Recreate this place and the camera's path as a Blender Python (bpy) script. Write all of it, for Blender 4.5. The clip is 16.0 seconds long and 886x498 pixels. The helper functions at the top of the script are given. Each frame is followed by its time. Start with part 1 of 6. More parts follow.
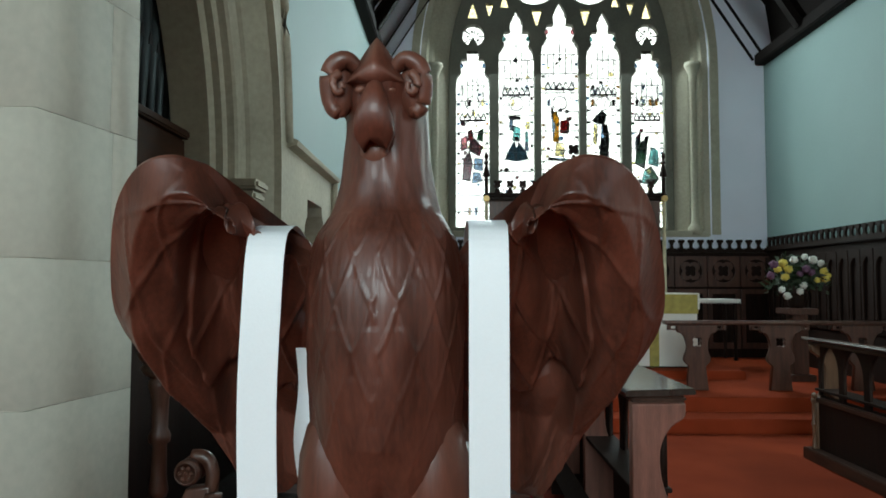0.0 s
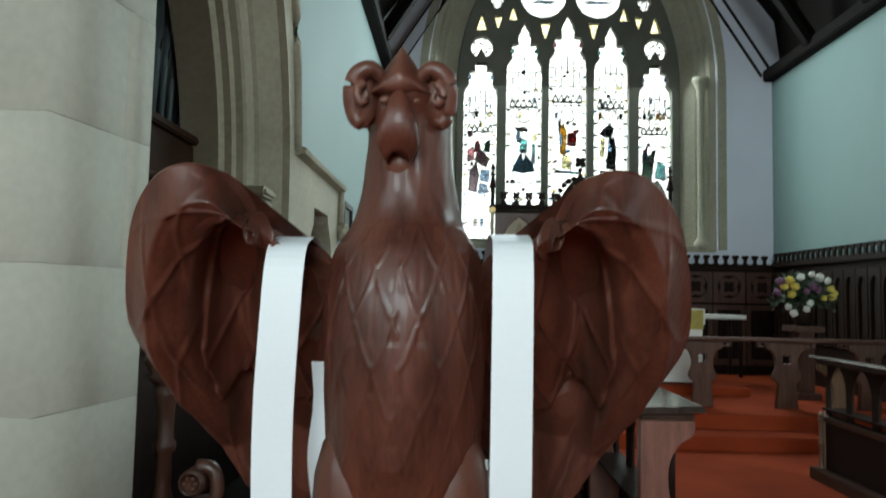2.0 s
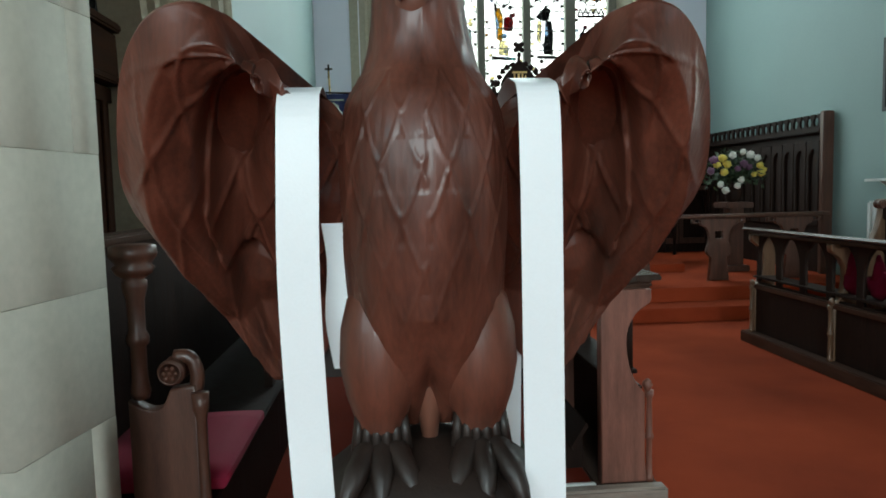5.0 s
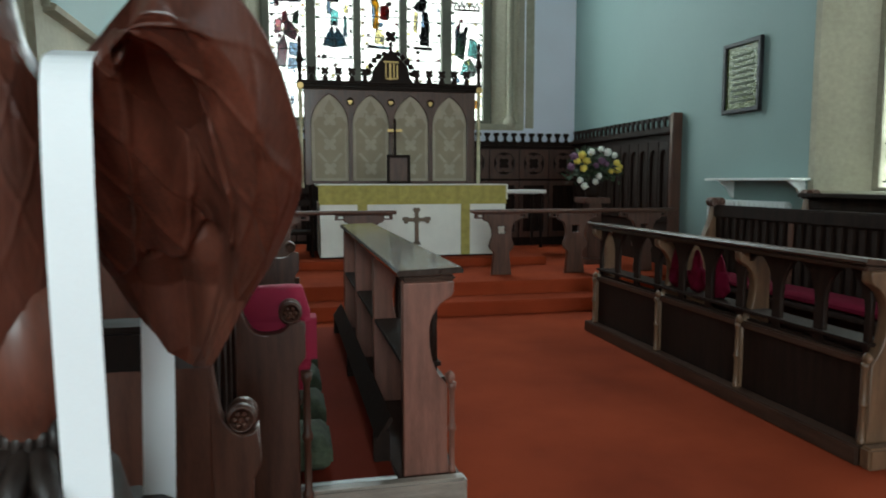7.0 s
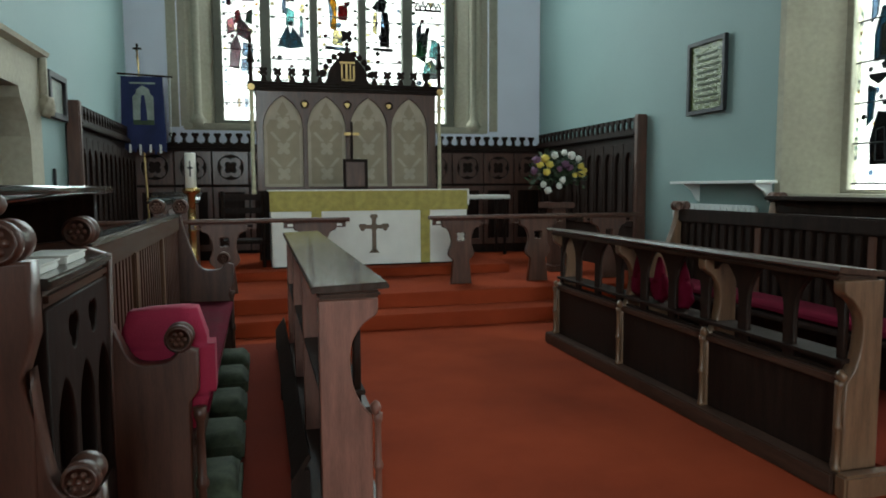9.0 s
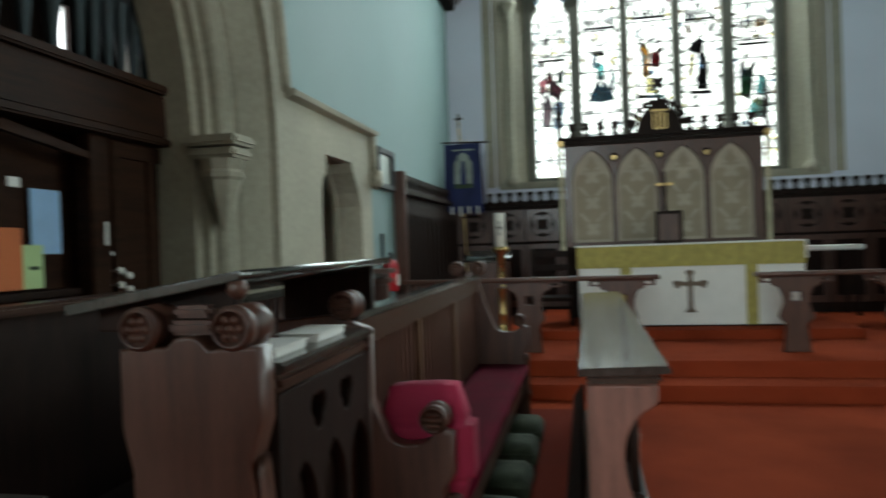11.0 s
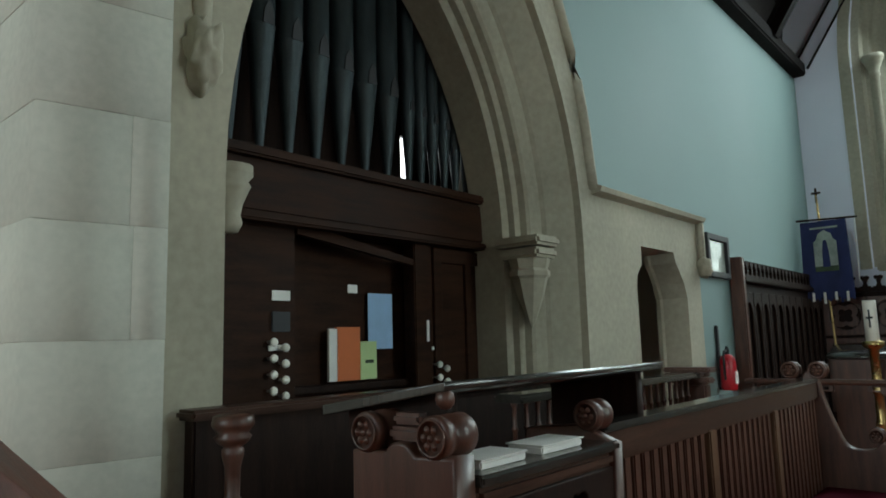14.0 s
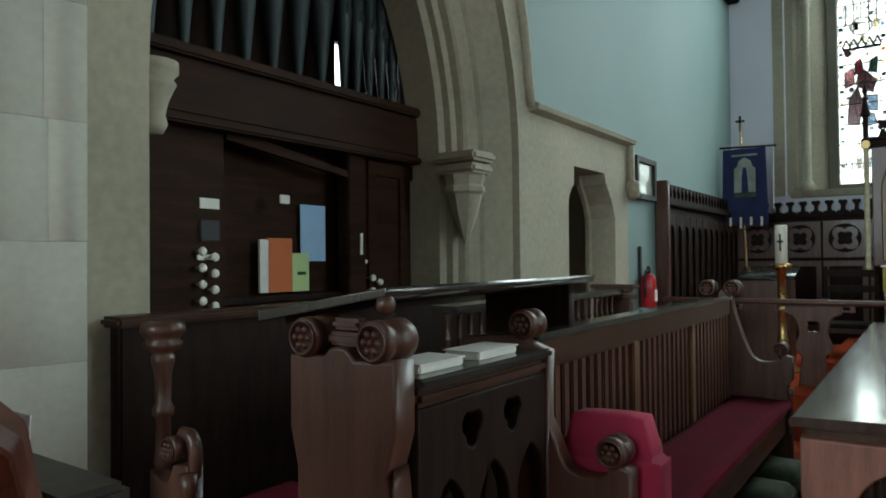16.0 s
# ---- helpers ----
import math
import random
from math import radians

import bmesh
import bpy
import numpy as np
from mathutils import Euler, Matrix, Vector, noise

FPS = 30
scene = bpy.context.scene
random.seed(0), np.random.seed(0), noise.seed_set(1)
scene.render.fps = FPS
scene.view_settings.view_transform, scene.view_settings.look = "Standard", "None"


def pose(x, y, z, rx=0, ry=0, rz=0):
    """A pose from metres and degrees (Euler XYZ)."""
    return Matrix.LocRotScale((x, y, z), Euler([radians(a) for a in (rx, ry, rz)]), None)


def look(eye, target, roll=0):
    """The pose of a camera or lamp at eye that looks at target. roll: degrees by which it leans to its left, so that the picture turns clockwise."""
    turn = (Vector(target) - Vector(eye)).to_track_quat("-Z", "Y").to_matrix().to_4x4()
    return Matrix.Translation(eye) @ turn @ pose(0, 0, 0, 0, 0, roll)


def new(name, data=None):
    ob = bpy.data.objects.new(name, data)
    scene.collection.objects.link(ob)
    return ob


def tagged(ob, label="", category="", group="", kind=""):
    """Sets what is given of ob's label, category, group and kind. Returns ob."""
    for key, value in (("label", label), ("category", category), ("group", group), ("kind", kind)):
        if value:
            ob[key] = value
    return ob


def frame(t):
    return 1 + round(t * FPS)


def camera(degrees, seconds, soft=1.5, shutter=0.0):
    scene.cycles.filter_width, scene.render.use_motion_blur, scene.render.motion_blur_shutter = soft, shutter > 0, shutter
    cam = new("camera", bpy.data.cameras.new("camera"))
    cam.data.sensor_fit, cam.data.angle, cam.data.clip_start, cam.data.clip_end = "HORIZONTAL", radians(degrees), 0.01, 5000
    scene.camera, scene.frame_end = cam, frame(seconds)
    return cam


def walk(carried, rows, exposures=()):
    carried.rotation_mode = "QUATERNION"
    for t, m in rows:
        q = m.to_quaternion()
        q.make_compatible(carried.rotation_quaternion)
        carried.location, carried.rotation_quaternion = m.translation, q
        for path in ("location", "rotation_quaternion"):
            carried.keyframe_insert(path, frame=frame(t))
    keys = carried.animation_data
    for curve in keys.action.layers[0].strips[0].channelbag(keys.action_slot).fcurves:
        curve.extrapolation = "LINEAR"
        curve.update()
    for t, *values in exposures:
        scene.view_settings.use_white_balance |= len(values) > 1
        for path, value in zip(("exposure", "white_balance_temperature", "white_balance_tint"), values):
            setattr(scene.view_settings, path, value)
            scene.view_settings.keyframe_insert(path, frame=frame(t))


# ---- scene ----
cam = camera(65.5, 16.0, 1.7, 0.5)
PATH = [
    (0, (0.148, 0.032, 1.519), (0.118, 2.029, 1.624), 0.1),
    (0.5, (0.14, 0.036, 1.519), (0.107, 2.033, 1.627), 0.2),
    (1, (0.134, 0.041, 1.528), (0.091, 2.036, 1.664), 0.2),
    (1.5, (0.133, 0.044, 1.546), (0.136, 2.032, 1.757), 0.6),
    (2, (0.121, 0.052, 1.526), (0.081, 2.047, 1.66), 1.2),
    (2.5, (0.057, 0.073, 1.501), (-0.012, 2.072, 1.477), 0.0),
    (3, (-0.013, 0.068, 1.485), (-0.016, 2.063, 1.349), -1.1),
    (5.5, (0.021, 0.09, 1.457), (0.194, 2.075, 1.274), -1.2),
    (6, (0.102, 0.085, 1.449), (0.321, 2.063, 1.242), -1.0),
    (6.5, (0.31, 0.116, 1.443), (0.626, 2.083, 1.265), -0.3),
    (7, (0.44, 0.09, 1.455), (0.877, 2.032, 1.259), 0.0),
    (7.5, (0.514, 0.163, 1.444), (1.013, 2.081, 1.178), -1.3),
    (8, (0.548, 0.275, 1.437), (1.125, 2.173, 1.188), -1.1),
    (10.5, (0.968, 0.627, 1.469), (0.956, 2.626, 1.412), 0.0),
    (11, (0.946, 0.728, 1.492), (0.542, 2.687, 1.481), -2.0),
    (11.5, (1.043, 0.779, 1.498), (0.199, 2.593, 1.502), -0.9),
    (12, (1.145, 0.862, 1.502), (0.072, 2.549, 1.519), 1.2),
    (12.5, (1.192, 0.942, 1.504), (0.039, 2.576, 1.519), 0.7),
    (13, (1.248, 0.923, 1.513), (0.038, 2.514, 1.575), -0.9),
    (13.5, (1.282, 0.917, 1.536), (0.007, 2.447, 1.72), -2.4),
    (14, (1.299, 0.903, 1.545), (-0.001, 2.399, 1.816), -1.6),
    (14.5, (1.297, 0.904, 1.54), (0.039, 2.431, 1.829), -0.7),
    (15, (1.279, 0.905, 1.525), (0.066, 2.484, 1.722), 0.2),
    (15.5, (1.258, 0.906, 1.514), (0.072, 2.514, 1.608), 0.2),
    (16, (1.248, 0.911, 1.514), (0.093, 2.544, 1.548), -0.6),
]
walk(cam, [(t, look(eye, target, roll)) for t, eye, target, roll in PATH],
     exposures=((0.0, -0.15), (5.5, 0.0), (8.0, -0.05), (10.5, -0.08), (12.0, -0.4), (14.0, -0.3), (16.0, -0.25)))

# ---------------------------------------------------------------- light
world = bpy.data.worlds.new("sky")
scene.world = world
world.use_nodes = True
wn = world.node_tree.nodes
sky = wn.new("ShaderNodeTexSky")
sky.sky_type, sky.sun_disc = "NISHITA", False
sky.sun_elevation, sky.sun_rotation = radians(48), radians(150)
sky.dust_density = 3.0
wn["Background"].inputs["Strength"].default_value = 0.15
world.node_tree.links.new(sky.outputs[0], wn["Background"].inputs["Color"])


def window_light(name, eye, target, sx, sy, watts, colour=(0.79, 0.975, 1.0)):
    d = bpy.data.lights.new(name, "AREA")
    d.shape, d.size, d.size_y, d.energy, d.color = "RECTANGLE", sx, sy, watts, colour
    ob = new(name, d)
    ob.matrix_world = look(eye, target)
    return ob


window_light("east_window_light", (2.07, 12.5, 5.0), (2.07, 6.0, 2.0), 3.8, 5.0, 560)
window_light("south_window_light", (6.15, 4.6, 3.3), (0.0, 4.4, 2.0), 1.8, 3.6, 270)
# nave lamps stand in for unseen, assumed windows and light the chancel from behind
window_light("nave_south_light", (8.7, -4.0, 4.0), (0.0, -2.0, 1.5), 4.0, 4.0, 40)
window_light("nave_north_light", (-4.7, -4.5, 4.0), (2.0, 0.0, 1.0), 4.0, 4.0, 150)
window_light("nave_west_light", (-0.5, -9.7, 4.5), (1.5, 3.0, 1.5), 4.0, 5.0, 800)


# ---------------------------------------------------------------- materials
def mat(name, base, rough=0.6, vary=0.15, scale=6.0, bump=0.15, fine=60.0, stretch=(1, 1, 1), metal=0.0, coat=0.0, tint=None, island=False):
    m = bpy.data.materials.new(name)
    m.use_nodes = True
    nt = m.node_tree
    N, L = nt.nodes, nt.links
    bs = N["Principled BSDF"]
    bs.inputs["Roughness"].default_value = rough
    bs.inputs["Metallic"].default_value = metal
    bs.inputs["Coat Weight"].default_value = coat
    bs.inputs["Coat Roughness"].default_value = 0.12
    tc, mp = N.new("ShaderNodeTexCoord"), N.new("ShaderNodeMapping")
    mp.inputs["Scale"].default_value = stretch
    L.new(tc.outputs["Object"], mp.inputs["Vector"])
    n1, n2 = N.new("ShaderNodeTexNoise"), N.new("ShaderNodeTexNoise")
    n1.inputs["Scale"].default_value, n2.inputs["Scale"].default_value = scale, fine
    n1.inputs["Detail"].default_value, n2.inputs["Detail"].default_value = 4, 3
    L.new(mp.outputs[0], n1.inputs["Vector"])
    L.new(mp.outputs[0], n2.inputs["Vector"])
    add = N.new("ShaderNodeMath")
    add.operation = "ADD"
    mul = N.new("ShaderNodeMath")
    mul.operation, mul.inputs[1].default_value = "MULTIPLY", 0.45
    L.new(n2.outputs[0], mul.inputs[0])
    L.new(n1.outputs[0], add.inputs[0])
    L.new(mul.outputs[0], add.inputs[1])
    src = add
    if island:
        oi = N.new("ShaderNodeObjectInfo")
        a2 = N.new("ShaderNodeMath")
        a2.operation = "MULTIPLY_ADD"
        a2.inputs[1].default_value = 0.45
        L.new(oi.outputs["Random"], a2.inputs[0])
        L.new(add.outputs[0], a2.inputs[2])
        src = a2
    ramp = N.new("ShaderNodeValToRGB")
    ramp.color_ramp.elements[0].position, ramp.color_ramp.elements[1].position = 0.4, 1.1 if not island else 1.4
    ramp.color_ramp.elements[1].position = min(1.0, ramp.color_ramp.elements[1].position)
    lo = [c * (1 - vary * 1.5) for c in base]
    hi = [min(1, c * (1 + vary)) for c in (tint or base)]
    ramp.color_ramp.elements[0].color = (*lo, 1)
    ramp.color_ramp.elements[1].color = (*hi, 1)
    L.new(src.outputs[0], ramp.inputs[0])
    L.new(ramp.outputs[0], bs.inputs["Base Color"])
    rr = N.new("ShaderNodeMapRange")
    rr.inputs["To Min"].default_value, rr.inputs["To Max"].default_value = max(0.03, rough - 0.1), min(1, rough + 0.12)
    L.new(n1.outputs[0], rr.inputs["Value"])
    L.new(rr.outputs[0], bs.inputs["Roughness"])
    b = N.new("ShaderNodeBump")
    b.inputs["Strength"].default_value, b.inputs["Distance"].default_value = bump, 0.01
    L.new(add.outputs[0], b.inputs["Height"])
    L.new(b.outputs[0], bs.inputs["Normal"])
    return m


STONE = mat("limestone", (0.47, 0.46, 0.385), 0.85, 0.13, 1.4, 0.10, 38)
STONE_W = mat("dressed_stone", (0.38, 0.35, 0.265), 0.85, 0.22, 0.9, 0.04, 22)
# STONE_T is the limestone toned darker: shade against the bright sky, as colour
STONE_T = mat("shade_toned_tracery_stone", (0.15, 0.145, 0.115), 0.85, 0.25, 1.5, 0.1, 40)
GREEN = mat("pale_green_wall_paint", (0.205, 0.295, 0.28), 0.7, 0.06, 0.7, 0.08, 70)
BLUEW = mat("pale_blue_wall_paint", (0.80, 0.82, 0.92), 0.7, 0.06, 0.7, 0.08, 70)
PLASTER = mat("cream_plaster", (0.6, 0.57, 0.48), 0.8, 0.1, 1.0, 0.15, 50)
CARPET = mat("red_carpet", (0.26, 0.036, 0.012), 0.97, 0.2, 1.2, 0.35, 260, tint=(0.29, 0.046, 0.016))
CARPET_D = mat("dark_red_carpet", (0.20, 0.028, 0.014), 0.97, 0.15, 1.5, 0.35, 260)
WOOD = mat("oak", (0.085, 0.034, 0.021), 0.42, 0.35, 3.0, 0.12, 30, (9, 9, 1), coat=0.15)
WOOD_H = mat("oak_lengthwise", (0.062, 0.032, 0.022), 0.4, 0.35, 3.0, 0.12, 30, (9, 1, 9), coat=0.15)
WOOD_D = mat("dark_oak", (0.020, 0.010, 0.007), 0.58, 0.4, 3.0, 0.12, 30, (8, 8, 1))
WOOD_O = mat("brown_organ_oak", (0.030, 0.012, 0.006), 0.62, 0.4, 3.0, 0.12, 30, (8, 1, 8))
SILL = mat("worn_pale_oak", (0.30, 0.25, 0.21), 0.4, 0.3, 4.0, 0.12, 30, (1, 9, 9))
WOOD_L = mat("worn_golden_oak", (0.15, 0.078, 0.042), 0.42, 0.35, 3.0, 0.12, 30, (9, 9, 1), coat=0.2)
WOOD_TOP = mat("polished_desk_top", (0.035, 0.032, 0.027), 0.16, 0.3, 3.0, 0.06, 30, (12, 1, 1), coat=0.6)
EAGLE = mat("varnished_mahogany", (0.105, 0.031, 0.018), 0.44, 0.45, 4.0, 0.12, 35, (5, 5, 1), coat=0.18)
EAGLE_D = mat("dark_varnished_mahogany", (0.018, 0.010, 0.007), 0.5, 0.4, 4.0, 0.12, 35, (5, 5, 1), coat=0.1)
# Ridges mixed lighter by pointiness: glossy edge highlights put into the colour
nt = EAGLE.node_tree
geo, ridge_light, mix = nt.nodes.new("ShaderNodeNewGeometry"), nt.nodes.new("ShaderNodeMapRange"), nt.nodes.new("ShaderNodeMix")
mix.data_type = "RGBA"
ridge_light.inputs["From Min"].default_value, ridge_light.inputs["From Max"].default_value = 0.525, 0.68
nt.links.new(geo.outputs["Pointiness"], ridge_light.inputs["Value"])
nt.links.new(ridge_light.outputs[0], mix.inputs[0])
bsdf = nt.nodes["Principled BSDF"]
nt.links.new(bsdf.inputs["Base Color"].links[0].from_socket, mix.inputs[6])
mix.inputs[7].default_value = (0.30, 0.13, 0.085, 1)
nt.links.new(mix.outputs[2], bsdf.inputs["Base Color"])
ROOF = mat("dark_roof_boards", (0.009, 0.006, 0.005), 0.9, 0.4, 3.0, 0.2, 30, (1, 8, 1))
RIBBON = mat("white_satin_ribbon", (0.86, 0.90, 0.92), 0.42, 0.03, 3.0, 0.05, 300)
GOLD = mat("gilding", (0.62, 0.42, 0.17), 0.4, 0.2, 8, 0.1, 60, metal=0.7)
BRASS = mat("brass", (0.60, 0.42, 0.18), 0.28, 0.2, 8, 0.05, 60, metal=1.0)
DAMASK = mat("buff_cloth", (0.34, 0.27, 0.19), 0.8, 0.12, 6, 0.1, 200)
DAMASK_D = mat("pale_damask_motif", (0.45, 0.37, 0.28), 0.75, 0.12, 6, 0.1, 200)
WHITE = mat("white_linen", (0.78, 0.76, 0.70), 0.85, 0.05, 5, 0.1, 250)
OLIVE = mat("gold_green_brocade", (0.40, 0.33, 0.085), 0.75, 0.2, 14, 0.15, 200)
CRIMSON = mat("crimson_seat_cloth", (0.12, 0.004, 0.018), 0.95, 0.18, 5, 0.3, 220)
PINK = mat("bright_crimson_cushion", (0.36, 0.016, 0.055), 0.85, 0.12, 5, 0.3, 220)
REDP = mat("red_enamel", (0.50, 0.015, 0.025), 0.3, 0.06, 5, 0.03, 50)
NAVY = mat("navy_velvet", (0.022, 0.03, 0.10), 0.9, 0.2, 6, 0.2, 200)
GREYW = mat("white_radiator_enamel", (0.68, 0.70, 0.68), 0.4, 0.05, 6, 0.05, 60)
TIN = mat("dull_pipe_metal", (0.045, 0.058, 0.062), 0.5, 0.25, 3, 0.05, 40, (4, 4, 1), metal=0.7)
IRON = mat("lead_and_iron", (0.02, 0.02, 0.022), 0.6, 0.2, 8, 0.1, 60)
KNEEL = mat("grey_green_kneeler", (0.07, 0.085, 0.05), 0.9, 0.35, 20, 0.3, 120)
LEAF = mat("dark_foliage", (0.035, 0.06, 0.025), 0.6, 0.4, 12, 0.1, 80)
CREAM = mat("white_petals", (0.80, 0.79, 0.72), 0.7, 0.08, 12, 0.2, 80)
YELLOW = mat("yellow_petals", (0.72, 0.55, 0.10), 0.7, 0.12, 12, 0.2, 80)
MAUVE = mat("mauve_petals", (0.16, 0.07, 0.13), 0.7, 0.15, 12, 0.2, 80)
WAX = mat("candle_wax", (0.82, 0.79, 0.70), 0.45, 0.04, 4, 0.03, 60)
PAPER_O = mat("orange_paper", (0.62, 0.16, 0.05), 0.7, 0.05, 8, 0.05, 90)
PAPER_B = mat("pale_blue_paper", (0.36, 0.55, 0.78), 0.7, 0.05, 8, 0.05, 90)
PAPER_G = mat("pale_green_paper", (0.52, 0.68, 0.32), 0.7, 0.05, 8, 0.05, 90)
PAPER_W = mat("white_paper", (0.78, 0.76, 0.70), 0.7, 0.05, 8, 0.05, 90)
PICT = mat("green_gold_print", (0.10, 0.13, 0.035), 0.25, 0.5, 9, 0.02, 40, (1, 1, 3))
PICT2 = mat("grey_print", (0.30, 0.33, 0.29), 0.12, 0.25, 6, 0.02, 40)


# lighter copy of the reddish oak: nave light on the desk ends, as colour
WOOD_R = mat("lit_reddish_oak", (0.21, 0.082, 0.056), 0.5, 0.3, 3.0, 0.12, 30, (9, 9, 1))
BROWN = mat("brown_embroidery", (0.17, 0.12, 0.085), 0.8, 0.2, 20, 0.2, 200)
CREAMG = mat("cream_and_gilt_paint", (0.62, 0.55, 0.36), 0.5, 0.25, 9, 0.1, 60)

for m in (CARPET, CARPET_D, CRIMSON):
    m.node_tree.nodes["Principled BSDF"].inputs["Specular IOR Level"].default_value = 0.08
for m in (WOOD_D, WOOD_O, ROOF, WOOD_H):
    m.node_tree.nodes["Principled BSDF"].inputs["Specular IOR Level"].default_value = 0.12


def glass(name, colour, gloss=0.06):
    m = bpy.data.materials.new(name)
    m.use_nodes = True
    N, L = m.node_tree.nodes, m.node_tree.links
    N.remove(N["Principled BSDF"])
    tr, gl, mx = N.new("ShaderNodeBsdfTransparent"), N.new("ShaderNodeBsdfGlossy"), N.new("ShaderNodeMixShader")
    tex, ramp = N.new("ShaderNodeTexVoronoi"), N.new("ShaderNodeValToRGB")
    tex.inputs["Scale"].default_value = 14.0
    tc = N.new("ShaderNodeTexCoord")
    L.new(tc.outputs["Object"], tex.inputs["Vector"])
    ramp.color_ramp.elements[0].color = (*[c * 0.62 for c in colour], 1)
    ramp.color_ramp.elements[1].color = (*colour, 1)
    sep = N.new("ShaderNodeSeparateColor")
    L.new(tex.outputs["Color"], sep.inputs[0])
    L.new(sep.outputs[0], ramp.inputs[0])
    L.new(ramp.outputs[0], tr.inputs["Color"])
    gl.inputs["Roughness"].default_value = 0.15
    mx.inputs[0].default_value = gloss
    L.new(tr.outputs[0], mx.inputs[1])
    L.new(gl.outputs[0], mx.inputs[2])
    L.new(mx.outputs[0], N["Material Output"].inputs["Surface"])
    return m


G_WHITE = glass("white_antique_glass", (0.95, 0.97, 0.93))
G_PALE = glass("pale_yellow_glass", (0.9, 0.85, 0.6))
G_RED = glass("ruby_glass", (0.30, 0.02, 0.02))
G_BLUE = glass("teal_blue_glass", (0.04, 0.13, 0.17))
G_GREEN = glass("green_glass", (0.02, 0.13, 0.06))
G_DARK = glass("sable_glass", (0.015, 0.02, 0.015))
G_PLUM = glass("plum_glass", (0.20, 0.06, 0.09))
G_TEAL = glass("pale_teal_glass", (0.30, 0.52, 0.52))
G_ROSE = glass("pale_rose_glass", (0.55, 0.33, 0.36))
G_GOLD = glass("amber_glass", (0.5, 0.33, 0.05))
G_LILAC = glass("grey_blue_glass", (0.35, 0.45, 0.55))


def glow(name, strength):
    m = bpy.data.materials.new(name)
    m.use_nodes = True
    N, L = m.node_tree.nodes, m.node_tree.links
    N.remove(N["Principled BSDF"])
    e = N.new("ShaderNodeEmission")
    e.inputs["Color"].default_value, e.inputs["Strength"].default_value = (0.93, 0.98, 1.0, 1), strength
    L.new(e.outputs[0], N["Material Output"].inputs["Surface"])
    return m


SKYGLOW = glow("overcast_sky", 4.5)


# ---------------------------------------------------------------- mesh helpers
def thing(name, label, category, x=0, y=0, z=0, rz=0, group="", kind=""):
    ob = new(name)
    ob.empty_display_size = 0.1
    ob.matrix_world = pose(x, y, z, 0, 0, rz)
    return tagged(ob, label, category, group, kind)


def mesh_of(bm, material, smooth=False, name="m"):
    me = bpy.data.meshes.new(name)
    bmesh.ops.recalc_face_normals(bm, faces=bm.faces)
    bm.to_mesh(me)
    bm.free()
    if smooth:
        me.shade_smooth()
    me.materials.append(material)
    return me


def part(name, bm, material, parent=None, label="", smooth=False, at=None):
    me = bm if isinstance(bm, bpy.types.Mesh) else mesh_of(bm, material, smooth, name)
    if isinstance(bm, bpy.types.Mesh) and not me.materials:
        me.materials.append(material)
    ob = new(name, me)
    if parent is not None:
        ob.parent = parent
    if at is not None:
        ob.matrix_local = at
    if label:
        ob["label"] = label
    return ob


def structure(name, bm, material, label, category, smooth=False):
    return tagged(part(name, bm, material, None, "", smooth), label, category, "", "structure")


def box(*boxes, bevel=0.006):
    """Bevelled boxes, each (x0, x1, y0, y1, z0, z1)."""
    bm = bmesh.new()
    for x0, x1, y0, y1, z0, z1 in boxes:
        m = Matrix.Translation(((x0 + x1) / 2, (y0 + y1) / 2, (z0 + z1) / 2)) @ Matrix.Diagonal((abs(x1 - x0), abs(y1 - y0), abs(z1 - z0), 1))
        bmesh.ops.create_cube(bm, size=1, matrix=m)
    if bevel:
        bmesh.ops.bevel(bm, geom=list(bm.edges), offset=bevel, segments=2, affect="EDGES", clamp_overlap=True)
    return bm


def lathe(profile, n=20, m=Matrix.Identity(4), bm=None):
    """A turned shape round z from (radius, height) pairs."""
    bm = bm or bmesh.new()
    rings = []
    for r, h in profile:
        rings.append([bm.verts.new(m @ Vector((r * math.cos(2 * math.pi * i / n), r * math.sin(2 * math.pi * i / n), h))) for i in range(n)])
    for a, b in zip(rings, rings[1:]):
        for i in range(n):
            bm.faces.new((a[i], a[(i + 1) % n], b[(i + 1) % n], b[i]))
    bm.faces.new(rings[0][::-1])
    bm.faces.new(rings[-1])
    return bm


def tube(pts, r, n=8, bm=None):
    bm = bm or bmesh.new()
    pts = [Vector(p) for p in pts]
    rings = []
    for i, p in enumerate(pts):
        d = (pts[min(i + 1, len(pts) - 1)] - pts[max(i - 1, 0)]).normalized()
        s = d.orthogonal().normalized() if abs(d.z) > 0.95 else d.cross(Vector((0, 0, 1))).normalized()
        u = s.cross(d)
        rr = r[i] if isinstance(r, (list, tuple)) else r
        rings.append([bm.verts.new(p + s * rr * math.cos(2 * math.pi * k / n) + u * rr * math.sin(2 * math.pi * k / n)) for k in range(n)])
    for a, b in zip(rings, rings[1:]):
        for k in range(n):
            bm.faces.new((a[k], a[(k + 1) % n], b[(k + 1) % n], b[k]))
    bm.faces.new(rings[0][::-1])
    bm.faces.new(rings[-1])
    return bm


XZ = Matrix(((1, 0, 0, 0), (0, 0, 1, 0), (0, 1, 0, 0), (0, 0, 0, 1)))   # plan (u, v) stands as x, z; thickness along y
YZ = Matrix(((0, 0, 1, 0), (1, 0, 0, 0), (0, 1, 0, 0), (0, 0, 0, 1)))   # plan (u, v) stands as y, z; thickness along x
XY = Matrix.Identity(4)


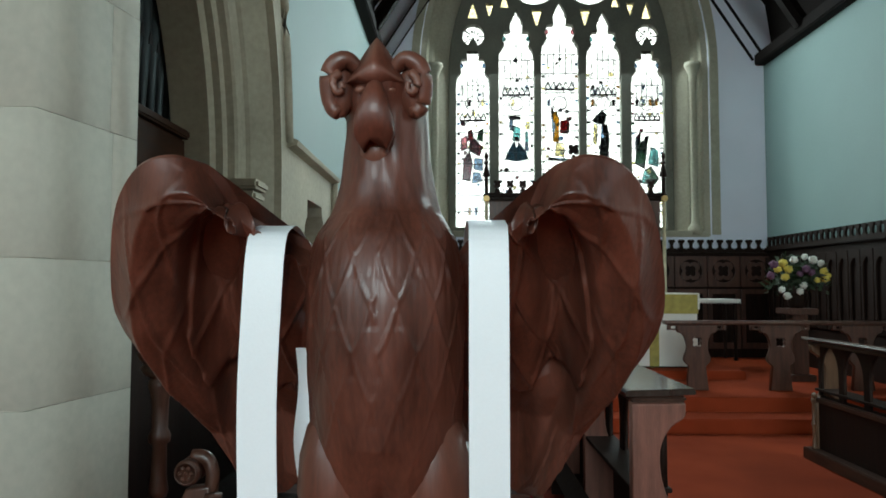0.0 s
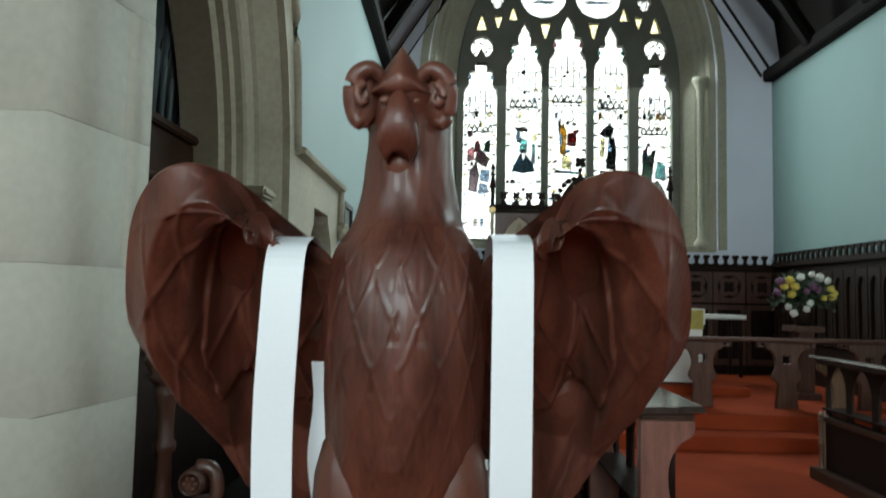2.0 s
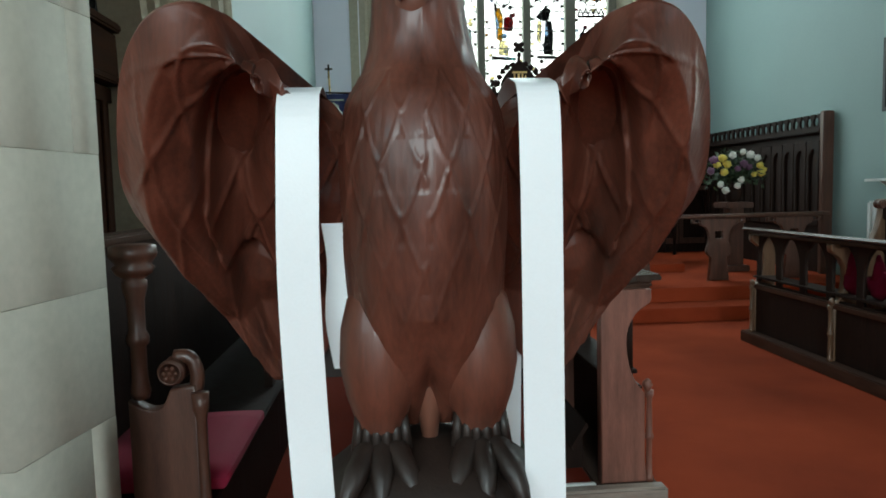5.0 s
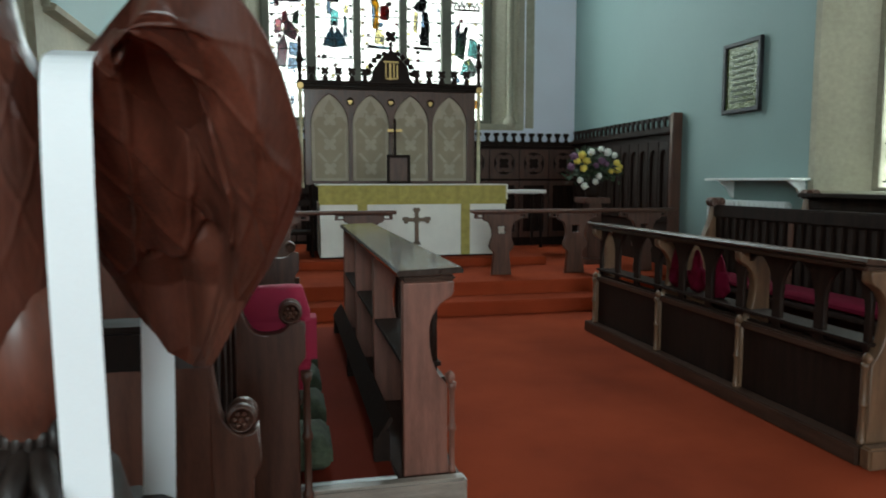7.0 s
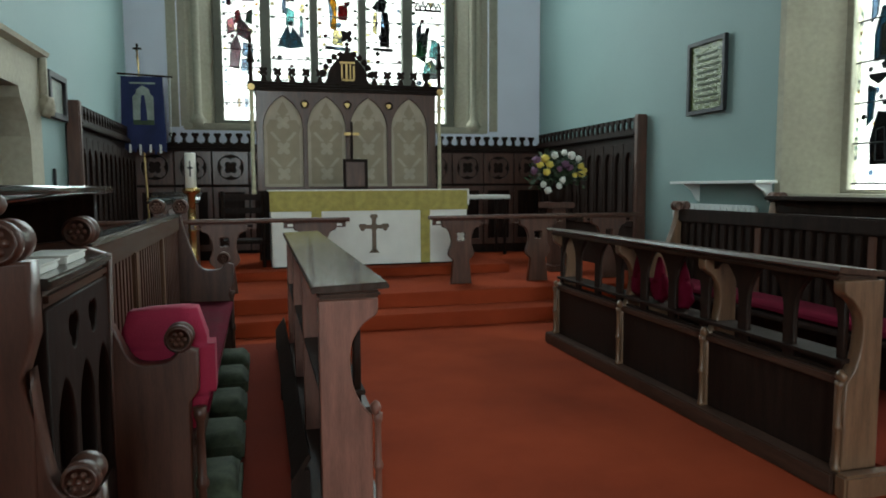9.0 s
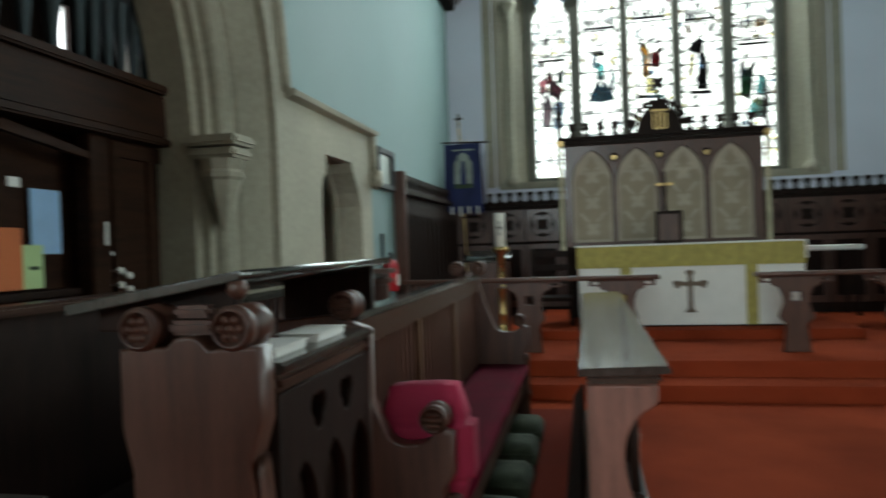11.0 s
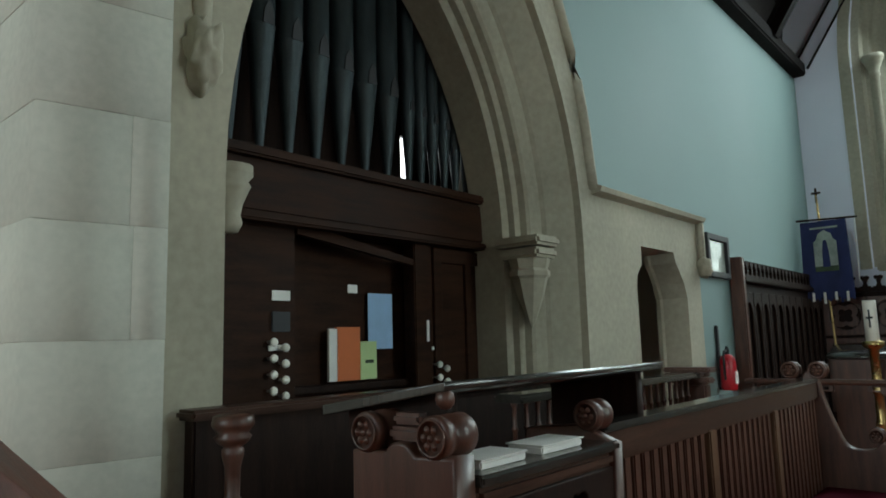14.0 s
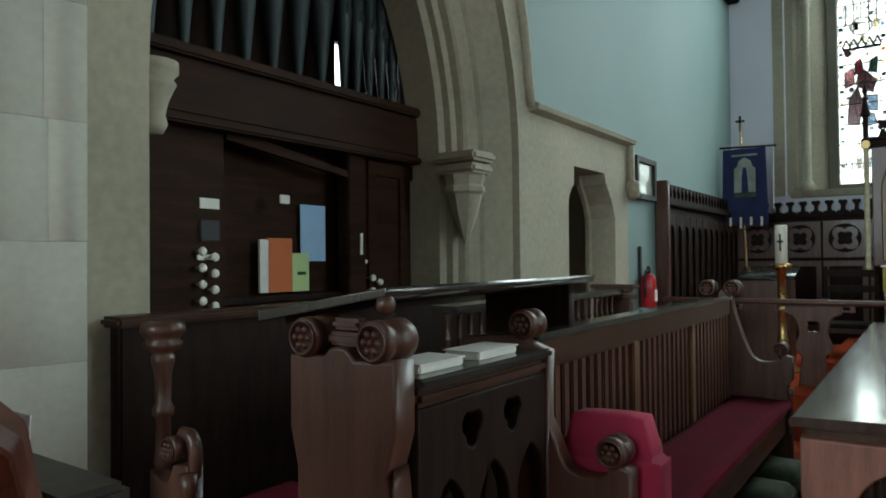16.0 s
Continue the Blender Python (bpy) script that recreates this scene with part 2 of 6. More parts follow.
def plate(loops, thick, axes=XZ, at=(0, 0, 0), bevel=0.0):
    """A flat sheet with holes: the first loop is its edge and the rest are openings."""
    if len(loops) == 1 and not bevel:
        bm = bmesh.new()
        lo = [bm.verts.new((u, v, -thick / 2)) for u, v in loops[0]]
        hi = [bm.verts.new((u, v, thick / 2)) for u, v in loops[0]]
        bm.faces.new(lo[::-1])
        bm.faces.new(hi)
        for i in range(len(lo)):
            j = (i + 1) % len(lo)
            bm.faces.new((lo[i], lo[j], hi[j], hi[i]))
        bmesh.ops.transform(bm, matrix=Matrix.Translation(at) @ axes, verts=bm.verts)
        return bm
    cu = bpy.data.curves.new("outline", "CURVE")
    cu.dimensions, cu.fill_mode, cu.extrude, cu.bevel_depth = "2D", "BOTH", thick / 2 - bevel, bevel
    if bevel:
        cu.bevel_resolution = 1
        cu.offset = -bevel
    for loop in loops:
        sp = cu.splines.new("POLY")
        sp.points.add(len(loop) - 1)
        for p, (u, v) in zip(sp.points, loop):
            p.co = (u, v, 0, 1)
        sp.use_cyclic_u = True
    ob = bpy.data.objects.new("outline", cu)
    scene.collection.objects.link(ob)
    deps = bpy.context.evaluated_depsgraph_get()
    me = bpy.data.meshes.new_from_object(ob.evaluated_get(deps))
    bpy.data.objects.remove(ob)
    bpy.data.curves.remove(cu)
    bm = bmesh.new()
    bm.from_mesh(me)
    bpy.data.meshes.remove(me)
    bmesh.ops.transform(bm, matrix=Matrix.Translation(at) @ axes, verts=bm.verts)
    bmesh.ops.remove_doubles(bm, verts=bm.verts, dist=0.0002)
    return bm


def rect(u0, u1, v0, v1):
    return [(u0, v0), (u1, v0), (u1, v1), (u0, v1)]


def circle(u, v, r, n=20, a0=0.0):
    return [(u + r * math.cos(a0 + 2 * math.pi * i / n), v + r * math.sin(a0 + 2 * math.pi * i / n)) for i in range(n)]


def foil(u, v, r, k=5, n=6, depth=0.35):
    """A cusped foil of k lobes."""
    out = []
    for i in range(k * n):
        a = 2 * math.pi * i / (k * n) + math.pi / 2
        out.append((u + r * (1 - depth + depth * abs(math.sin(k * (a - math.pi / 2) / 2))) * math.cos(a), v + r * (1 - depth + depth * abs(math.sin(k * (a - math.pi / 2) / 2))) * math.sin(a)))
    return out


def arch(u0, u1, base, spring, sharp=1.0, n=10):
    """A pointed opening: sharp 1 is equilateral, more is steeper. Starts bottom left, runs up and over."""
    w = u1 - u0
    R = w * sharp
    top = math.acos((R - w / 2) / R)
    left = [(u0 + R - R * math.cos(top * i / n), spring + R * math.sin(top * i / n)) for i in range(n + 1)]
    right = [(u1 - R + R * math.cos(top * i / n), spring + R * math.sin(top * i / n)) for i in range(n - 1, -1, -1)]
    return [(u0, base)] + left + right + [(u1, base)]


def lancet(u0, u1, base, spring):
    """A light with a narrow cusped head."""
    w = u1 - u0
    c = (u0 + u1) / 2
    half = [(u0, base), (u0, spring), (u0 + 0.03 * w, spring + 0.22 * w), (u0 + 0.16 * w, spring + 0.42 * w), (u0 + 0.10 * w, spring + 0.58 * w), (u0 + 0.17 * w, spring + 0.78 * w),
            (u0 + 0.33 * w, spring + 0.80 * w), (u0 + 0.32 * w, spring + 1.02 * w), (u0 + 0.40 * w, spring + 1.22 * w)]
    return half + [(c, spring + 1.42 * w)] + [(2 * c - u, v) for u, v in half[::-1]]


def bridge(loops, closed=False):
    """Skin through rows of points of equal length."""
    bm = bmesh.new()
    rows = [[bm.verts.new(p) for p in row] for row in loops]
    for a, b in zip(rows, rows[1:]):
        for i in range(len(a) if closed else len(a) - 1):
            j = (i + 1) % len(a)
            bm.faces.new((a[i], a[j], b[j], b[i]))
    return bm


def merge(*bms):
    out = bmesh.new()
    for b in bms:
        me = bpy.data.meshes.new("tmp")
        b.to_mesh(me)
        b.free()
        out.from_mesh(me)
        bpy.data.meshes.remove(me)
    return out


def blob(x, y, z, rx, ry, rz, seed=0, rough=0.1, sub=2):
    bm = bmesh.new()
    bmesh.ops.create_icosphere(bm, subdivisions=sub, radius=1)
    for v in bm.verts:
        k = 1 + rough * noise.noise(v.co * 2.3 + Vector((seed * 3.1, seed, 0)))
        v.co = Vector((x + v.co.x * rx * k, y + v.co.y * ry * k, z + v.co.z * rz * k))
    return bm


def cushion(x0, x1, y0, y1, z0, z1, bev=0.03):
    bm = box((x0, x1, y0, y1, z0, z1), bevel=0)
    bmesh.ops.subdivide_edges(bm, edges=bm.edges, cuts=5, use_grid_fill=True)
    cx, cy, cz = (x0 + x1) / 2, (y0 + y1) / 2, (z0 + z1) / 2
    for v in bm.verts:
        u, w = (v.co.x - cx) / (x1 - x0) * 2, (v.co.y - cy) / (y1 - y0) * 2
        puff = 1 - 0.5 * max(abs(u), abs(w)) ** 6
        v.co.z = cz + (v.co.z - cz) * puff + 0.006 * noise.noise(v.co * 5)
    bmesh.ops.bevel(bm, geom=[e for e in bm.edges if e.calc_face_angle(0) > 0.6], offset=min(bev, (z1 - z0) / 3), segments=2, affect="EDGES", clamp_overlap=True)
    return bm


# ---------------------------------------------------------------- the shell of the church
NX, SX, EY = -1.2, 5.58, 12.0
structure("floor", box((-5, 9, -10, 7.3, -0.2, 0.0), bevel=0), CARPET, "plain orange-red carpet over the church floor", "floor")
structure("step_lower", box((NX, SX, 7.22, 7.66, 0.0, 0.15), bevel=0.012), CARPET, "red-carpeted lower sanctuary step", "step")
structure("step_upper", box((NX, SX, 7.66, EY, 0.0, 0.30), bevel=0.012), CARPET, "red-carpeted upper sanctuary step and floor", "step")
structure("altar_platform", box((0.3, 3.95, 9.1, 11.8, 0.30, 0.41), bevel=0.012), CARPET, "low red-carpeted platform under the altar", "platform")

# north wall with the organ arch and the vestry door
O0, O1, OSPR = 2.42, 4.98, 2.25
door_arch = [(6.15, 0.0), (6.15, 1.96), (6.17, 2.05), (6.22, 2.11), (6.265, 2.14), (6.27, 2.30), (6.93, 2.30), (6.965, 2.21), (7.04, 2.13), (7.12, 2.03), (7.18, 1.90), (7.18, 0.0)]
outer_arch = arch(O0 - 0.01, O1 + 0.34, 0.0, OSPR, 1.0, 14)
wide = arch(O0 - 0.03, O1 + 0.36, 0.0, OSPR, 1.0, 14)
door_wide = [(6.665 + (u - 6.665) * 1.06, v * 1.015) for u, v in door_arch]
wall_outer = [(1.95, 0.0)] + wide + door_wide + [ (EY, 0.0), (EY, 5.42), (1.95, 5.42)]
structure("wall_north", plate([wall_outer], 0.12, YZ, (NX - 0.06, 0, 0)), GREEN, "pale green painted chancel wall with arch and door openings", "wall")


stone_outer = [(1.96, 0.0), (1.96, 3.0)] + [p for p in arch(O0 - 0.44, O1 + 0.46, 2.6, OSPR + 0.2, 1.0, 14) if p[0] > 1.97 and p[1] > 3.0] + [(5.5, 2.63), (7.52, 2.63), (7.52, 0.0), (7.18, 0.0)] + door_arch[1:-1][::-1] + [(6.15, 0.0), (O1 + 0.34, 0.0)] + outer_arch[1:-1][::-1] + [(O0 - 0.01, 0.0)]
structure("wall_north_stonework", plate([stone_outer], 0.02, YZ, (NX + 0.006, 0, 0)), STONE_W, "bare limestone surround of the organ arch and vestry door", "wall")


rv = []
for d, w in ((0.016, -0.34), (-0.04, -0.335), (-0.17, -0.15), (-0.20, -0.13), (-0.22, -0.02), (-0.24, 0.0), (-0.29, 0.01), (-0.31, 0.05), (-0.36, 0.055), (-0.39, 0.095), (-0.66, 0.10)):
    rv.append([(NX + d, u, v) for u, v in arch(O0 + max(w, -0.01), O1 - w, 0.0, OSPR, 1.0, 14)])
structure("organ_arch_reveal", bridge(rv), STONE_W, "moulded limestone reveal of the pointed organ arch", "arch")
rows = []
for d, k in ((0.014, 1.0), (-0.20, 0.90), (-0.22, 0.87), (-0.26, 0.87)):
    rows.append([(NX + d, 6.665 + (u - 6.665) * k, v * (0.97 + 0.03 * k)) for u, v in door_arch])
structure("door_reveal", bridge(rows), STONE_W, "splayed limestone reveal of the vestry doorway", "doorway")
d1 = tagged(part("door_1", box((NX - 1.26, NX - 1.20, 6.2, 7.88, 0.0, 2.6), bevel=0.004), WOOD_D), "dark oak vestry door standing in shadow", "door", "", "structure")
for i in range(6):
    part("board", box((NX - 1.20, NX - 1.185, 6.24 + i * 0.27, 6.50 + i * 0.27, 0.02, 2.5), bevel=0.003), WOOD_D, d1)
structure("organ_chamber", box((-4.2, -4.1, 1.9, 5.6, 0, 6), (-4.2, NX - 0.12, 1.9, 1.98, 0, 6), (-4.2, NX - 0.12, 5.45, 5.55, 0, 6), (-4.2, NX - 0.12, 1.9, 5.55, 5.9, 6.0), bevel=0), PLASTER, "dim plaster walls of the organ chamber", "wall")
structure("vestry", box((-3.2, -3.1, 5.55, 8, 0, 3), (-3.2, NX - 0.12, 7.9, 8, 0, 3), (-3.2, NX - 0.12, 5.55, 8, 2.9, 3), bevel=0), PLASTER, "dim plaster walls of the vestry", "wall")

# hood mould over arch, running on as a string course and dropping to a carved stop
hm = [p for p in arch(O0 - 0.48, O1 + 0.50, 2.6, OSPR + 0.2, 1.0, 18) if p[1] > 2.72]
hood_path = [(NX + 0.02, u, v) for u, v in hm] + [(NX + 0.02, 5.49, 2.66), (NX + 0.02, 7.52, 2.66)]
bm = bmesh.new()
tube([p for p in hood_path if p[1] < 5.6], 0.05, 6, bm)
structure("hood_mould", bm, STONE_W, "moulded limestone hood over the organ arch", "moulding", True)
structure("string_course", plate([[(0, 0), (0.075, 0.02), (0.09, 0.055), (0.05, 0.075), (0.0, 0.085)]], 2.08, XZ @ Matrix.Identity(4), (NX + 0.016, 6.52, 2.62)), STONE_W, "limestone string course above the vestry door", "moulding")
structure("string_drop", merge(box((NX, NX + 0.075, 7.50, 7.58, 2.22, 2.70), bevel=0.012), blob(NX + 0.06, 7.54, 2.2, 0.07, 0.07, 0.10, 4, 0.5, 3)), STONE_W, "string course end dropping to a carved stone stop", "moulding", True)

# capitals and corbels in the arch
cap = thing("wall_corbel", "carved limestone corbel tapering to a point", "corbel", NX - 0.20, 4.93, 2.08)
part("abacus", box((-0.19, 0.19, -0.17, 0.12, 0.11, 0.18), (-0.165, 0.165, -0.145, 0.12, 0.03, 0.10), bevel=0.02), STONE_W, cap)
part("bell", lathe([(0.005, -0.45), (0.03, -0.40), (0.09, -0.24), (0.125, -0.11), (0.145, -0.09), (0.145, -0.06), (0.13, -0.04), (0.15, 0.03)], 8), STONE_W, cap)
cap2 = thing("wall_capital", "moulded limestone capital in the arch jamb", "capital", NX - 0.20, 2.56, 2.22)
part("moulding", lathe([(0.04, -0.16), (0.06, -0.12), (0.05, -0.08), (0.06, -0.03), (0.085, 0.03), (0.095, 0.05), (0.08, 0.07), (0.105, 0.10), (0.105, 0.14), (0.07, 0.15)], 16), STONE_W, cap2, smooth=True)
for i, (yy, zz, s) in enumerate(((2.28, 2.72, 1.0),)):
    structure("carved_label_stop", merge(blob(NX + 0.05, yy, zz, 0.08, 0.07, 0.15, 3, 0.6, 3), blob(NX + 0.03, yy, zz + 0.55, 0.05, 0.05, 0.5, 5, 0.3, 3)), STONE_W, "weathered carved stone label stop on the pier", "carving", True)

# pier of the chancel arch in coursed blocks, and the rest of the arch wall
pier = tagged(new("pier"), "coursed limestone pier of the chancel arch", "pier", "", "structure")
rnd = random.Random(4)
z = 0.0
while z < 7.4:
    h = 0.20 if z == 0 else 0.345
    joint = rnd.uniform(-2.0, -1.3)
    back = 0.375 if rnd.random() < 0.6 else 0.14 + 0.17 * rnd.random()
    j = rnd.uniform(0, 0.003)
    part("stone", plate([[(-3.4, 1.57 + j), (joint - 0.001, 1.57 + j), (joint - 0.001, 1.945), (-3.4, 1.945)]], h - 0.001, XY, (0, 0, z + h / 2), 0.001), STONE, pier)
    split = 0.065 * back / 0.375
    part("stone", plate([[(joint + 0.001, 1.57 + j), (-0.81, 1.57 + j), (-0.811 + split, 1.569 + back), (joint + 0.001, 1.569 + back)]], h - 0.001, XY, (0, 0, z + h / 2), 0.001), STONE, pier)
    if back < 0.37:
        part("stone", plate([[(-1.4, 1.57 + back), (-0.81 + split, 1.57 + back), (-0.745, 1.945), (-1.4, 1.945)]], h - 0.001, XY, (0, 0, z + h / 2), 0.001), STONE, pier)
    z += h
structure("pier_core", plate([[(-3.38, 1.574), (-0.815, 1.574), (-0.75, 1.94), (-3.38, 1.94)]], 7.45, XY, (0, 0, 3.725)), PLASTER, "mortar core of the pier", "pier")
arch_wall = [(-5.0, 7.4), (-0.8, 7.4)] + [p for p in arch(-0.8, 5.2, 0, 4.5, 1.0, 12)[1:-1] if p[1] > 7.4] + [(5.2, 7.4), (5.2, 0.0), (9.0, 0.0), (9.0, 12.0), (-5.0, 12.0)]
structure("wall_chancel_arch", plate([arch_wall], 0.25, XZ, (0, 1.82, 0)), PLASTER, "plastered wall above the chancel arch", "wall")

# east wall, gable and window surround
WC = 2.08
win_out = arch(-0.44, 4.62, 2.42, 5.35, 1.0, 16)
gable = [(NX - 0.2, 0.0), (SX + 0.2, 0.0), (SX + 0.2, 6.4), (2.19, 10.9), (NX - 0.2, 6.4)]
structure("wall_east", plate([gable, win_out], 0.5, XZ, (0, EY + 0.25, 0)), BLUEW, "pale blue painted east wall around the great window", "wall")
rows = []
for d, w in ((-0.02, -0.16), (-0.02, -0.02), (0.04, 0.0), (0.05, 0.10), (0.12, 0.14), (0.14, 0.20), (0.20, 0.24), (0.22, 0.30), (0.42, 0.52)):
    rows.append([(u, EY + d, v) for u, v in arch(-0.44 + w, 4.62 - w, 2.42 - 0.02, 5.35, 1.0, 16)])
structure("window_surround", bridge(rows), STONE_W, "moulded limestone splay around the east window", "window surround")
structure("window_sill_east", box((-0.4, 4.6, EY - 0.03, EY + 0.48, 2.36, 2.47), bevel=0.02), STONE_W, "sloping limestone sill of the east window", "window sill")
for cx in (-0.18, 4.36):
    sh = tagged(part("nook_shaft", lathe([(0.12, 2.40), (0.12, 2.52), (0.085, 2.58), (0.06, 2.62), (0.06, 5.12), (0.08, 5.15), (0.065, 5.19), (0.08, 5.25), (0.125, 5.36), (0.14, 5.38), (0.14, 5.44)], 14, Matrix.Translation((cx, EY + 0.06, 0))), STONE_W, None, "", True), "slender limestone nook shaft with moulded capital", "shaft", "window shafts", "structure")

# five lights and tracery
LIGHTS = ((0.20, 0.80, 5.15), (0.97, 1.61, 5.62), (1.74, 2.42, 5.72), (2.555, 3.175, 5.62), (3.36, 3.95, 5.15))
holes = [lancet(a, b, 2.56, s) for a, b, s in LIGHTS]
FOILS = [(0.51, 6.06, 0.20), (3.66, 6.05, 0.20)]
BIG = [(1.62, 7.05, 0.42), (2.62, 7.05, 0.42), (2.12, 8.1, 0.46)]
SMALL = [(0.78, 6.92, 0.13), (3.46, 6.90, 0.13), (1.0, 7.25, 0.12), (3.25, 7.25, 0.12)]
TRIS = [(0.50, 6.52, 0.14, 1), (3.66, 6.50, 0.14, 1), (0.80, 6.55, 0.11, -1), (3.36, 6.55, 0.11, -1), (1.08, 6.7, 0.12, 1), (3.1, 6.7, 0.12, 1), (1.66, 6.4, 0.14, -1), (2.54, 6.4, 0.14, -1)]
holes += [circle(*f, 20) for f in FOILS] + [circle(*b, 28) for b in BIG] + [foil(*s, 3) for s in SMALL]
tri = lambda u, v, r, s: [(u - r * 0.7, v - r * s), (u + r * 0.7, v - r * s), (u + r * 0.1, v + r * 1.1 * s), (u - r * 0.1, v + r * 1.1 * s)][:: s]
holes += [tri(*t) for t in TRIS]
w1 = tagged(new("window_1"), "five-light stained glass east window with stone tracery", "window", "", "structure")
# the tracery's backlit shade is held in its base colour
part("tracery", plate([arch(0.06, 4.10, 2.44, 5.35, 1.0, 16)] + holes, 0.16, XZ, (0, EY + 0.42, 0), 0.02), STONE_T, w1, "limestone mullions and tracery with backlit shade in their colour")
GY = EY + 0.43


def pane(poly, m, parent=None, y=GY, axes=XZ, name="pane"):
    bm = plate([poly], 0.006, axes, (0, y, 0) if axes == XZ else (y, 0, 0))
    ob = part(name, bm, m, parent or w1)
    ob.visible_shadow = False
    return ob


rnd = random.Random(11)
# robes and wings as plain coloured shapes: light, glass, outline as (share of width, height)
accents = {
    0: [(G_PLUM, [(0.18, 3.42), (0.42, 3.40), (0.50, 3.72), (0.40, 3.95), (0.22, 3.78)]), (G_PLUM, [(0.40, 3.95), (0.72, 3.85), (0.78, 4.02), (0.55, 4.18), (0.40, 4.12)]), (G_RED, [(0.34, 4.12), (0.52, 4.18), (0.48, 4.34), (0.36, 4.32)]),
        (G_GREEN, [(0.62, 4.16), (0.80, 4.12), (0.82, 4.36), (0.68, 4.32)]), (G_LILAC, [(0.52, 3.62), (0.80, 3.58), (0.80, 3.80), (0.55, 3.82)]), (G_ROSE, [(0.15, 3.95), (0.34, 4.0), (0.32, 4.22), (0.15, 4.18)]), (G_LILAC, [(0.48, 3.36), (0.78, 3.40), (0.72, 3.55), (0.50, 3.56)])],
    1: [(G_BLUE, [(0.18, 3.80), (0.48, 3.76), (0.50, 3.98), (0.44, 4.13), (0.30, 3.98)]), (G_BLUE, [(0.50, 3.76), (0.82, 3.80), (0.78, 3.92), (0.56, 4.10), (0.50, 3.98)]), (G_TEAL, [(0.40, 4.14), (0.58, 4.13), (0.62, 4.36), (0.42, 4.42)]), (G_LILAC, [(0.30, 4.40), (0.40, 4.30), (0.40, 4.56), (0.32, 4.58)]),
        (G_DARK, [(0.30, 4.54), (0.62, 4.52), (0.62, 4.57), (0.30, 4.60)]), (G_TEAL, [(0.74, 3.95), (0.84, 3.95), (0.82, 4.3), (0.76, 4.3)])],
    2: [(G_RED, [(0.50, 4.28), (0.72, 4.26), (0.76, 4.42), (0.72, 4.52), (0.52, 4.50)]), (G_RED, [(0.70, 4.48), (0.80, 4.52), (0.80, 4.57), (0.66, 4.56)]), (G_GOLD, [(0.32, 4.12), (0.46, 4.10), (0.48, 4.52), (0.40, 4.68), (0.28, 4.60)]), (G_PALE, [(0.36, 3.86), (0.62, 3.84), (0.60, 4.08), (0.40, 4.10)]),
        (G_DARK, [(0.18, 3.78), (0.80, 3.76), (0.80, 3.80), (0.20, 3.83)]), (G_DARK, [(0.27, 4.62), (0.33, 4.62), (0.33, 4.72), (0.27, 4.74)])],
    3: [(G_DARK, [(0.38, 3.86), (0.64, 3.85), (0.66, 4.2), (0.62, 4.42), (0.46, 4.44), (0.42, 4.2)]), (G_DARK, [(0.36, 4.44), (0.52, 4.44), (0.60, 4.62), (0.46, 4.68), (0.30, 4.60)]), (G_DARK, [(0.18, 4.50), (0.32, 4.44), (0.36, 4.58), (0.28, 4.58)]), (G_DARK, [(0.20, 3.79), (0.76, 3.78), (0.74, 3.82), (0.22, 3.83)]),
        (G_PALE, [(0.20, 4.1), (0.30, 4.05), (0.32, 4.42), (0.22, 4.44)])],
    4: [(G_GREEN, [(0.12, 3.72), (0.40, 3.62), (0.46, 3.90), (0.36, 4.14), (0.16, 3.98)]), (G_GREEN, [(0.30, 3.36), (0.72, 3.34), (0.82, 3.46), (0.60, 3.66), (0.40, 3.60)]), (G_DARK, [(0.34, 3.90), (0.46, 3.92), (0.54, 4.22), (0.42, 4.20)]), (G_BLUE, [(0.14, 3.98), (0.28, 4.08), (0.30, 4.30), (0.16, 4.20)]),
        (G_TEAL, [(0.52, 3.72), (0.82, 3.66), (0.82, 3.95), (0.60, 4.02)])],
}
lead = bmesh.new()


def bar(u0, v0, u1, v1, r=0.007, y=GY - 0.012):
    tube([(u0, y, v0), (u1, y, v1)], r, 4, lead)


